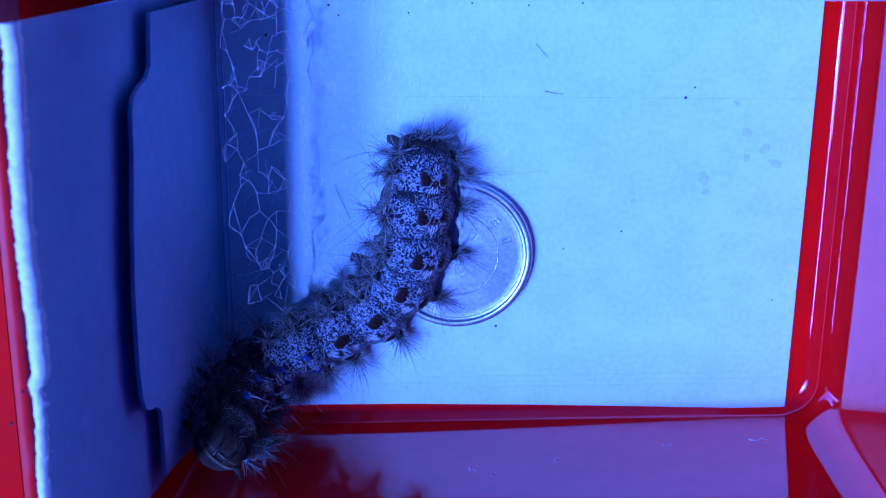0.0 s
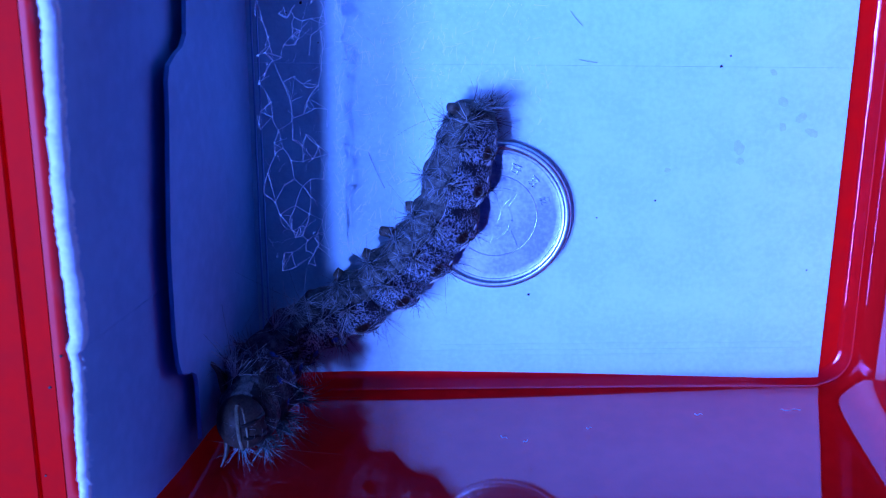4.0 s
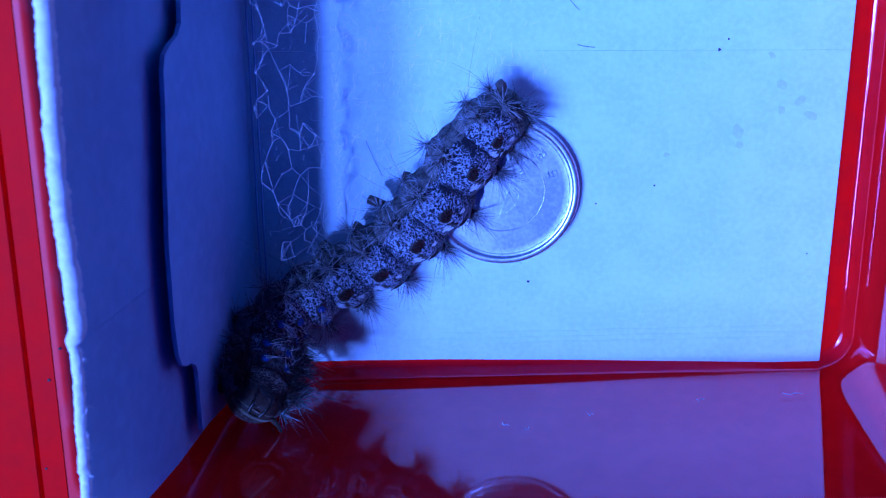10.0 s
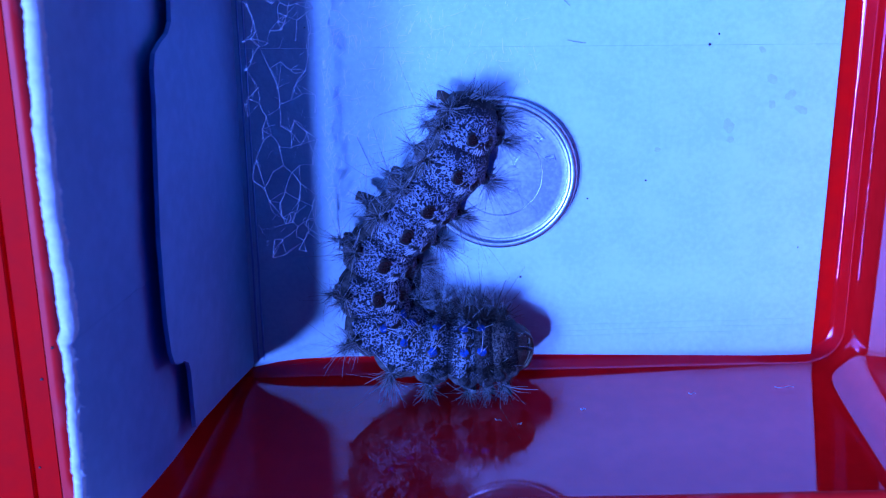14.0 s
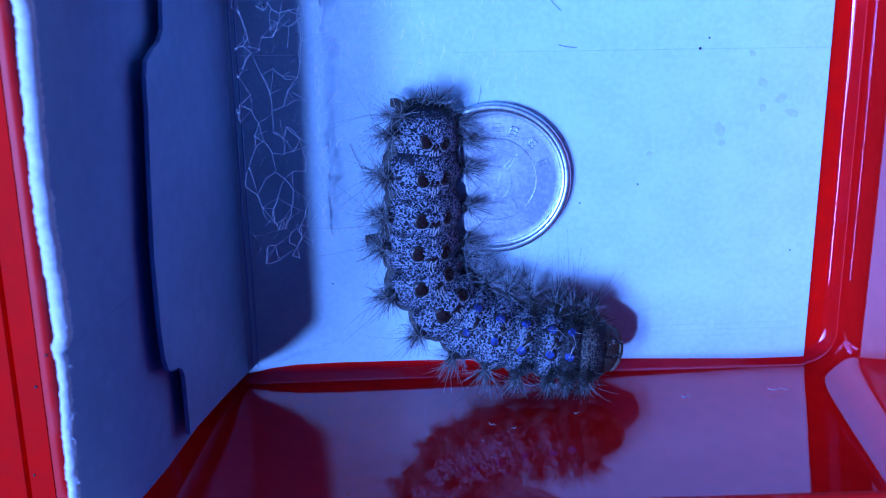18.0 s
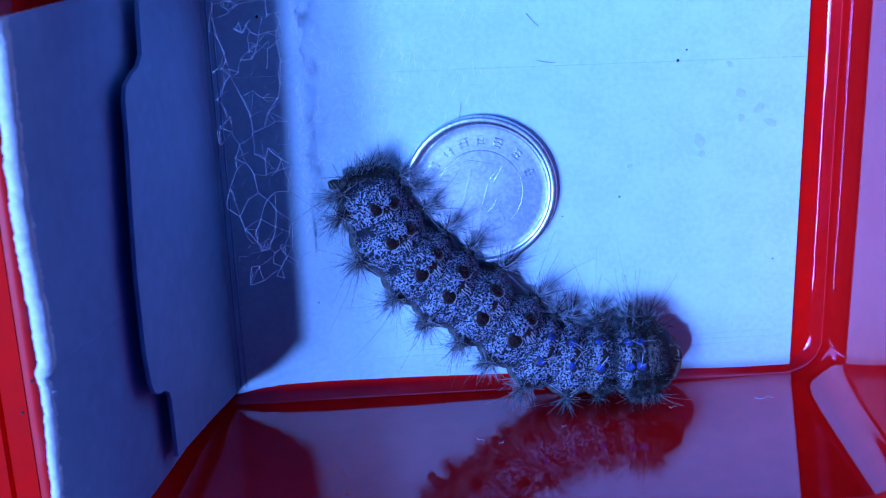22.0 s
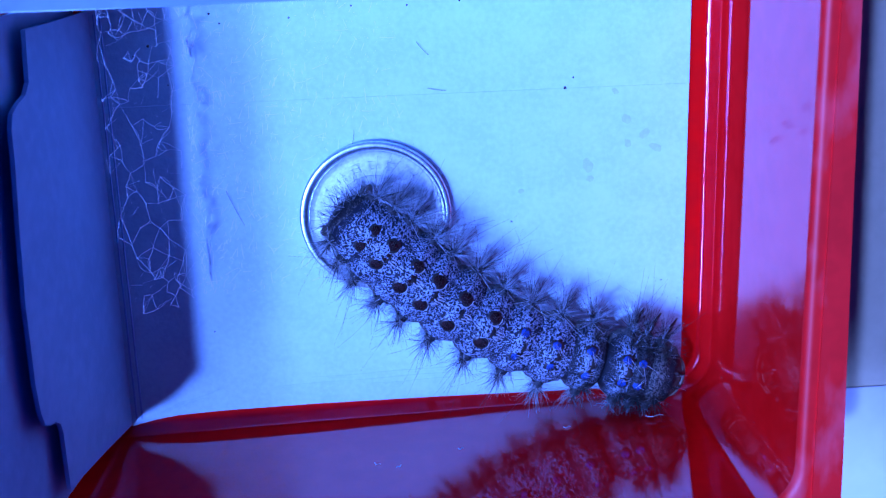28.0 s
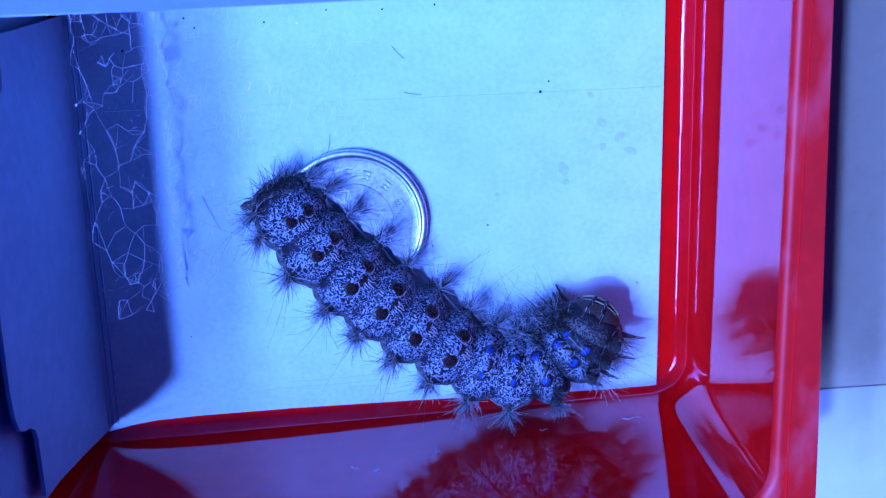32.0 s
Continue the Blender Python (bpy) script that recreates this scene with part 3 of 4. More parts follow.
for v in flat.vertices:
    v.co.z = (v.co.z - 0.00025) * 0.2 + (0.00005 if v.co.y > 0.0529 else 0.0)
part("flat_threads", flat, film_ob)


def speck(p, r, mat=DEBRIS, label="tiny dark speck of dirt on the cardboard"):
    bm = bmesh.new()
    bmesh.ops.create_icosphere(bm, subdivisions=2, radius=r)
    for v in bm.verts:
        v.co *= 1 + rng.uniform(-0.3, 0.3)
        v.co.z = v.co.z * 0.5 + r * 0.35
    ob = new("speck", from_bmesh("speck", bm, mat))
    ob.location = (*p, 0.0)
    return tagged(ob, label, "dirt", "specks on the cardboard")


for x, y, r in ((0.0722, 0.0532, 0.0003), (0.0735, 0.0548, 0.0002), (0.0635, 0.0320, 0.0002), (0.0441, 0.0159, 0.00025), (0.0545, 0.0290, 0.00016), (0.0395, 0.0670, 0.0002),
                (0.0300, 0.0655, 0.0002), (0.0180, 0.0665, 0.00022), (0.0195, 0.0650, 0.0002), (0.0085, 0.0620, 0.0003), (0.0062, 0.0605, 0.0002), (0.0880, 0.0210, 0.00016), (0.0480, 0.0668, 0.0002), (0.0560, 0.0672, 0.00022),
                (0.0148, 0.0156, 0.00016), (0.0110, 0.0560, 0.00016)):
    speck((x, y), r * 0.72)


for x, y, r in ((-0.0194, 0.0165, 0.00022), (-0.0212, 0.0035, 0.00016), (-0.0176, 0.0209, 0.0002)):
    speck((x, y), r, label="tiny dark speck of dirt on the red rim").location.z = WALL_TOP + (0.0014 if x < -0.0186 else 0.0012)


def shed_hair(p, heading, length, bend):
    pts = [Vector((0, 0, 0.0003))]
    for i in range(8):
        pts.append(pts[-1] + Vector((math.cos(heading + bend * i / 8), math.sin(heading + bend * i / 8), 0)) * length / 8)
    ob = new("shed_hair", tubes("shed_hair", [pts], 0.00004, 0.00003, HAIR_DARK))
    ob.location = (*p, 0)
    return tagged(ob, "thin dark hair lying on the white cardboard", "hair", "shed hairs")


for p, h, l, b in (((0.0492, 0.0612), -0.95, 0.0028, 0.25), ((0.0185, 0.0390), -1.2, 0.0062, 0.1), ((0.0508, 0.0540), -0.25, 0.0028, 0.2), ((0.0380, 0.0440), 1.1, 0.0040, 0.5)):
    shed_hair(p, h, l, b)
for x, y, sx, sy, a in ((0.0758, 0.0406, 0.0008, 0.0012, 0.3), (0.0848, 0.0454, 0.0009, 0.0007, 0.6), (0.0867, 0.0432, 0.0006, 0.0010, 1.0), (0.0822, 0.0440, 0.0005, 0.0007, 0.2), (0.0819, 0.0479, 0.0006, 0.0009, 0.4),
                        (0.0801, 0.0524, 0.0004, 0.0006, 0.9), (0.0651, 0.0369, 0.0005, 0.0004, 0.1), (0.0762, 0.0385, 0.0005, 0.0006, 1.2)):
    outline = []
    for k in range(22):
        q = 2 * math.pi * k / 22
        r = 1 + 0.35 * noise.noise(Vector((math.cos(q) * 1.7 + x * 900, math.sin(q) * 1.7, y * 700)))
        outline.append((sx * r * math.cos(q), sy * r * math.sin(q)))
    ob = new("stain", slab("stain", outline, 0.00003, STAIN, ((0, 0, 0.00001), (math.cos(a), math.sin(a), 0), (-math.sin(a), math.cos(a), 0), (0, 0, 1))))
    ob.location = (x, y, 0)
    tagged(ob, "faint grey stain on the white cardboard", "stain", "stains on the cardboard")


def scratch(p, h, l, mat=SILK, name="scratch"):
    """A pale fleck stuck to the lower red wall."""
    pts = [Vector((l * i / 6 * math.cos(h), 0.0, l * i / 6 * math.sin(h) + 0.0004 * math.sin(i))) for i in range(7)]
    ob = new("fleck", tubes("fleck", [pts], 0.00008, 0.00004, mat))
    ob.location = p
    return tagged(ob, "pale fibre stuck to the red box wall", "fibre", "fibres on the wall")


for x, z, h, l in ((0.0835, 0.0105, 0.1, 0.003), (0.0400, 0.0190, 0.8, 0.0014), (0.0700, 0.0120, 0.2, 0.0012), (0.0440, 0.0205, 2.2, 0.0012), (0.0530, 0.0165, 0.3, 0.0008)):
    scratch((x, -0.0018 + 0.0365 * x + 0.0004, z), h, l)

# ---- the caterpillar: rigid segments that follow one another ----
larva = thing("caterpillar", "hairy grey caterpillar with red and blue warts on scribbled skin", "caterpillar")
RADII = [4.4, 5.4, 6.0, 6.2, 6.2, 6.2, 6.0, 5.8, 5.7, 5.7, 5.7, 5.5, 5.2]
COUNT = len(RADII)
SPREAD = [20, 17, 18, 20, 22, 24, 22, 21, 18, 21, 19, 20, 20]
hr = random.Random(23)


def barrel(r, half, skin):
    """One body segment: a bulging ring, flatter below, with soft folds and swellings under the warts."""
    V, F = [], []
    rings, sides = 23, 56
    for i in range(rings):
        u = -1 + 2 * i / (rings - 1)
        e = max(0.02, (1 - abs(u) ** 2.5) ** 0.5 if abs(u) < 1 else 0.0)
        for k in range(sides):
            q = 2 * math.pi * k / sides
            c, s = math.cos(q), math.sin(q)
            lump = 1 + 0.05 * max(0.0, math.cos((q - math.pi / 2) * 4)) * (1 - u * u) + 0.03 * math.cos(u * 9) + 0.02 * math.cos(u * 17 + 1.0)
            lump += 0.05 * math.exp(-((abs(c) - 0.94) / 0.10) ** 2 - (u / 0.35) ** 2)
            y, z = r * c * e * lump, r * s * e * lump * (0.84 if s > 0 else 0.80)
            V.append(Vector((u * half, y, z)) * MM)
    for i in range(rings - 1):
        for k in range(sides):
            k2 = (k + 1) % sides
            F.append((i * sides + k, i * sides + k2, (i + 1) * sides + k2, (i + 1) * sides + k))
    F.append(tuple(range(sides))[::-1])
    F.append(tuple(range((rings - 1) * sides, rings * sides)))
    me = mesh_from("segment", V, F, skin)
    me.materials.append(BELLY)
    for f in me.polygons:
        c = f.center
        ragged = 0.10 * noise.noise(c * 900)
        f.material_index = 1 if c.z < (0.28 + ragged) * r * MM and len(f.vertices) == 4 else 0
    return me


def hairs(name, origin, axis, count, l0, l1, spread, mat, thick, droop=0.0, bendy=0.25):
    axis = Vector(axis).normalized()
    paths = []
    for k in range(count):
        d = (axis + Vector((hr.gauss(0, 1), hr.gauss(0, 1), hr.gauss(0, 1))) * spread).normalized()
        l = hr.uniform(l0, l1) * MM
        side = Vector((hr.gauss(0, 1), hr.gauss(0, 1), hr.gauss(0, 1) - droop)) * bendy
        p = Vector(origin) * MM + Vector((hr.gauss(0, 1), hr.gauss(0, 1), hr.gauss(0, 1))) * 0.00025
        pts = []
        for i in range(5):
            u = i / 4
            pts.append(p + (d * u + side * u * u * 0.5) * l)
        paths.append(pts)
    return tubes(name, paths, thick * MM, thick * MM * 0.3, mat)


segments = []
for i, r in enumerate(RADII):
    half = 3.2 if i == 0 else 6.0 if i < 3 else 5.5 if i < 5 else 4.8 if i < 9 else 3.9
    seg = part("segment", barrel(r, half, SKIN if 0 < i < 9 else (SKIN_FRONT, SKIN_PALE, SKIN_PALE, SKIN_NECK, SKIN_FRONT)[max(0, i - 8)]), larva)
    segments.append(seg)
    blue = i >= 7
    front = i >= 9
    for s in (-1, 1):
        if 0 < i < 12:
            q = radians(90 - s * SPREAD[i])
            n = Vector((0, math.cos(q), math.sin(q)))
            p = Vector((0.1, r * math.cos(q) * 1.0, r * math.sin(q) * 0.86)) * MM
            size = (1.02 if not blue else 0.84) * hr.uniform(0.9, 1.08)
            part("wart", dome("wart", size * MM, 0.36 * MM, WART_BLUE if blue else WART_RED, 5, 14, 0.12, hr), seg, "blue wart" if blue else "dark red wart", aim(p, n))
            part("wart_base", dome("wart_base", (size + 0.22) * MM, 0.24 * MM, BLACK, 4, 14, 0.1, hr), seg, "black ring round the wart", aim(p, n))
            side = n.cross(Vector((1, 0, 0)))
            arc = [p + n * 0.10 * MM + (Vector((1, 0, 0)) * math.cos(a) - side * s * math.sin(a)) * (size + 0.24) * MM for a in (-0.9 + 0.3 * k for k in range(14))]
            if blue:
                inward = n + Vector((0.5, -s * 0.8, 0.4))
                part("wart_spines", hairs("wart_spines", p / MM, inward, 3, 2.4, 4.2, 0.25, HAIR_LIGHT, 0.055, 0.0, 0.05), seg, "stiff pale spines of the wart")
            else:
                part("wart_rim", tubes("wart_rim", [arc[2:9]], 0.08 * MM, 0.04 * MM, MARK, 5), seg, "pale crescent round the wart")
            part("bristles", hairs("bristles", p / MM, n, 12, 0.9, 2.6, 0.6, HAIR_DARK, 0.045, 0.0, 0.1), seg)
        # a cone on the flank with a star of stiff spines
        q = radians(90 - s * 70)
        n = Vector((0, math.cos(q), math.sin(q)))
        p = Vector((-0.2, r * math.cos(q) * 1.07, r * math.sin(q) * 0.95)) * MM
        tip = p / MM + n * 0.7
        part("side_wart", dome("side_wart", 0.95 * MM, 1.05 * MM, WART_GREY, rng=hr), seg, "dark cone on the flank", aim(p, n))
        if front and s < 0:
            part("bristles", hairs("bristles", tip, n + Vector((0, 0, 0.1)), 22, 0.9, 2.6, 0.8, HAIR_DARK, 0.045, 0.0, 0.1), seg)
            part("hair_tuft", hairs("hair_tuft", tip, n + Vector((0, 0, 0.2)), 10, 1.0, 2.6, 0.8, HAIR_PALE, 0.04, 0.0, 0.1), seg, "few short pale hairs")
        elif s > 0:
            part("bristles", hairs("bristles", tip, n + Vector((0, 0, 0.2)), 46, 1.0, 5.0, 0.8, HAIR_DARK, 0.05, 0.0, 0.08), seg)
            part("hair_tuft", hairs("hair_tuft", tip, n + Vector((0, 0, 0.35)), 54 if i < 10 else 24, 2.2 if i < 10 else 1.4, 6.0 if i < 10 else 3.6, 0.8, HAIR_PALE, 0.055, 0.0, 0.05), seg, "star of pale hairs")
            part("long_hairs", hairs("long_hairs", tip, n + Vector((0, 0, 0.3)), 7, 5.5, 10.0, 0.7, HAIR_DARK, 0.03, 0.0, 0.3), seg)
        else:
            part("bristles", hairs("bristles", tip, n + Vector((0, 0, 0.3)), 36, 1.2, 4.6, 0.8, HAIR_DARK, 0.05, 0.0, 0.1), seg)
            part("hair_tuft", hairs("hair_tuft", tip, n + Vector((0, 0, 0.4)), 44, 1.8, 4.8, 0.8, HAIR_LIGHT, 0.05, 0.0, 0.1), seg, "star of light hairs")
            part("long_hairs", hairs("long_hairs", tip, n, 5, 4.0, 8.5, 0.6, HAIR_DARK, 0.032, 0.2, 0.5), seg)
        # a lower cone with a long fringe
        q = radians(90 - s * (106 if s > 0 or i > 6 else 114))
        n = Vector((0, math.cos(q), math.sin(q)))
        p = Vector((0.2, r * math.cos(q) * 0.97, r * math.sin(q) * 0.80)) * MM
        tip = p / MM + n * 0.9
        part("low_wart", dome("low_wart", 0.95 * MM, 1.1 * MM, WART_GREY, rng=hr), seg, "dark cone above the foot", aim(p, n))
        if s < 0 and 0 < i < 8:
            q = radians(90 + 88)
            n = Vector((0, math.cos(q), math.sin(q)))
            for x in (-1.6, 1.4):
                p = Vector((x, r * math.cos(q) * 0.98, 0.1))
                part("flank_hairs", hairs("flank_hairs", p, n + Vector((0, 0, 0.2)), 26, 1.2, 3.2, 0.9, HAIR_PALE, 0.045, 0.0, 0.15), seg, "short pale hairs of the flank")
        fringe, short_hair, long_hair, rise = (46 if i < 9 else 26, 2.2, 6.4 if i < 9 else 4.6, 0.35) if s > 0 else (42, 2.4, 5.2, 0.4) if i > 6 else (50, 1.6, 4.4, 0.4)
        part("low_tuft", hairs("low_tuft", tip, n + Vector((0, 0, rise)), fringe, short_hair, long_hair, 0.6, HAIR_LIGHT if i > 6 and s < 0 else HAIR_PALE, 0.045, 0.25, 0.4 if i > 6 and s < 0 else 0.22), seg, "fringe of pale hairs")
        part("low_bristles", hairs("low_bristles", tip, n + Vector((0, 0, 0.4)), 26 if s > 0 else 18, 1.6, 5.2 if s > 0 else 3.8, 0.65, HAIR_DARK, 0.048, 0.0, 0.1), seg)
        part("guard_hairs", hairs("guard_hairs", tip, n + Vector((0, 0, 0.5)), 3, 7.0, 10.5, 0.5, HAIR_DARK, 0.028, 0.0, 0.6), seg)
        if front:
            q = radians(90 - s * 48)
            n = Vector((0.25, math.cos(q), math.sin(q)))
            p = Vector((0.6, r * math.cos(q) * 0.98, r * math.sin(q) * 0.8))
            part("collar_bristles", hairs("collar_bristles", p, n, 75, 1.4, 4.2, 0.8, HAIR_DARK, 0.045, 0.0, 0.12), seg)
            part("collar_hairs", hairs("collar_hairs", p, n, 8, 1.5, 4.2, 0.75, HAIR_PALE, 0.03, 0.0, 0.12), seg)
    if 0 < i < 11:
        patch = dome("back_patch", 1.0 * MM, 0.16 * MM, BLACK, rng=hr, rough=0.25)
        part("back_patch", patch, seg, "black patch between the warts", aim(Vector((0.4, 0, r * 0.852)) * MM, (0, 0, 1)))
    if i in (1, 2, 3):
        for y in (-0.42, 0.42):
            part("back_spot", dome("back_spot", 0.36 * MM, 0.28 * MM, WART_RED, 4, 10, 0.1, hr), seg, "small brown spot on the back", aim(Vector((0.5, y, r * 0.868)) * MM, (0, y * 0.1, 1)))
    if 0 < i < 7:
        for y, x0, x1 in ((-0.75, 1.5, 2.3), (-0.3, 1.2, 2.9), (0.15, 1.5, 3.0), (0.6, 1.3, 2.4), (-0.1, -1.2, -2.2), (0.35, -1.4, -2.0)):
            row = []
            for k in range(5):
                x = x0 + (x1 - x0) * k / 4
                e = (1 - abs(x / half) ** 2.5) ** 0.5 * (1 + 0.05 * (1 - (x / half) ** 2) + 0.03 * math.cos(x / half * 9) + 0.02 * math.cos(x / half * 17 + 1.0))
                row.append(Vector((x, y + hr.uniform(-0.1, 0.1), r * 0.84 * e * math.cos(y / r) + 0.06)) * MM)
            part("back_mark", tubes("back_mark", [row], 0.11 * MM, 0.07 * MM, MARK, 6), seg, "pale streak along the back")
    if i in (3, 4, 5, 6):
        for s in (-1, 1):
            a = Vector((0.2, s * r * 0.45, -r * 0.6)) * MM
            reach = 3.2 if i == 4 and s < 0 else 0.5
            b = a + Vector((0, s * reach, -0.9 if reach < 1 else -0.2)) * MM
            c = b + Vector((0.3, s * (0.2 + 0.25 * reach), -0.5)) * MM
            v, f = tube([a, a.lerp(b, 0.5), b, c], 0.95 * MM, 0.75 * MM, 10)
            f.append(tuple(range(30, 40)))
            part("proleg", mesh_from("proleg", v, f, PROLEG), seg)
    if i >= 10:
        for s in (-1, 1):
            a = Vector((0.3, s * r * 0.55, -r * 0.55)) * MM
            pts = [a, a + Vector((0.3, s * 2.0, -0.4)) * MM, a + Vector((0.9, s * 4.0, -0.6)) * MM, a + Vector((1.6, s * 5.6, -1.3)) * MM]
            v, f = tube(pts, 0.75 * MM, 0.10 * MM, 8)
            part("leg", mesh_from("leg", v, f, LEG), seg, "jointed brown leg")
    if i == 0:
        for y, z in ((0.0, 1.9), (1.5, 1.5), (-1.5, 1.5), (2.6, 0.4), (-2.6, 0.4), (0.8, 0.2), (-0.8, 0.2)):
            p = Vector((-2.1 + 0.3 * abs(y), y, z))
            n = Vector((-0.9, y * 0.35, 0.5 + 0.2 * z))
            part("tail_wart", dome("tail_wart", 0.8 * MM, 0.9 * MM, WART_GREY, rng=hr), seg, "dark knob at the tail", aim(p * MM, n, (0, 0, 1)))
            tip = p + n.normalized() * 0.8
            part("tail_hairs", hairs("tail_hairs", tip, n, 10, 1.8, 4.6, 0.6, HAIR_PALE, 0.05, 0.0, 0.12), seg)
            part("tail_bristles", hairs("tail_bristles", tip, n + Vector((0, 0, 0.3)), 18, 1.2, 3.8, 0.65, HAIR_DARK, 0.058, 0.0, 0.1), seg)
        for s in (-1, 1):
            a = Vector((-0.6, s * 2.4, -1.0)) * MM
            pts = [a, a + Vector((-0.7, s * 1.2, -0.3)) * MM, a + Vector((-1.1, s * 2.2, -0.5)) * MM, a + Vector((-1.0, s * 2.8, -0.9)) * MM]
            v, f = tube(pts, 0.9 * MM, 0.7 * MM, 10)
            f.append(tuple(range(30, 40)))
            part("clasper", mesh_from("clasper", v, f, PROLEG), seg)

# the head: two rounded lobes with dark stripes
V, F = [], []
rings, sides = 16, 24
for i in range(rings):
    a = math.pi * i / (rings - 1)
    for k in range(sides):
        q = 2 * math.pi * k / sides
        d = Vector((math.cos(a), math.sin(a) * math.cos(q), math.sin(a) * math.sin(q)))
        groove = 1 - 0.10 * math.exp(-(d.y / 0.16) ** 2) * max(0.0, d.z + d.x * 0.4)
        V.append(Vector((d.x * 3.2, d.y * 4.1, d.z * 3.6)) * groove * MM)
for i in range(rings - 1):
    for k in range(sides):
        k2 = (k + 1) % sides
        F.append((i * sides + k, i * sides + k2, (i + 1) * sides + k2, (i + 1) * sides + k))
head = part("head", mesh_from("head", V, F, HEAD), larva, "mottled tan head with dark stripes")
for s in (-1, 1):
    pts = [Vector((3.12 * math.cos(a), s * (0.75 + 0.7 * math.sin(a)), 3.45 * math.sin(a))) * 1.005 * MM for a in (0.25, 0.5, 0.75, 1.0, 1.25, 1.5)]
    v, f = tube(pts, 0.34 * MM, 0.22 * MM, 6)
    part("stripe", mesh_from("stripe", v, f, BLACK), head, "black head stripe")
    part("eye_spots", dome("eye_spots", 0.4 * MM, 0.25 * MM, BLACK, rng=hr), head, "black eye patch", aim(Vector((2.0, s * 2.85, -0.4)) * MM, (0.6, s, -0.1)))
part("face_hairs", hairs("face_hairs", (1.8, 0, 0.0), (1, 0, -0.1), 26, 1.2, 2.8, 0.8, HAIR_PALE, 0.022, 0.0, 0.2), head)
for q, w in ((0.10, 0.34), (0.42, 0.16)):
    arc = [Vector((3.22 * math.cos(q) * math.cos(a), 4.12 * math.sin(a) * (1 - 0.15 * q), 3.62 * math.sin(q) * math.cos(a))) * MM for a in (-1.05 + 0.175 * k for k in range(13))]
    part("face_stripe", tubes("face_stripe", [arc], w * MM, w * MM * 0.8, CREAM, 6), head, "cream crescent across the face")
part("jaw", dome("jaw", 0.8 * MM, 0.6 * MM, LEG, rng=hr), head, "", aim(Vector((2.35, 0, -1.5)) * MM, (1, 0, -0.7)))
part("brow_hairs", hairs("brow_hairs", (-0.8, 0, 2.6), (0.9, 0, 0.5), 14, 1.8, 4.0, 0.9, HAIR_PALE, 0.025, 0.0, 0.2), head)
part("collar_tuft", hairs("collar_tuft", (-1.2, 0, 1.9), (0.6, 0, 0.8), 80, 1.8, 4.2, 0.85, HAIR_DARK, 0.05), head)

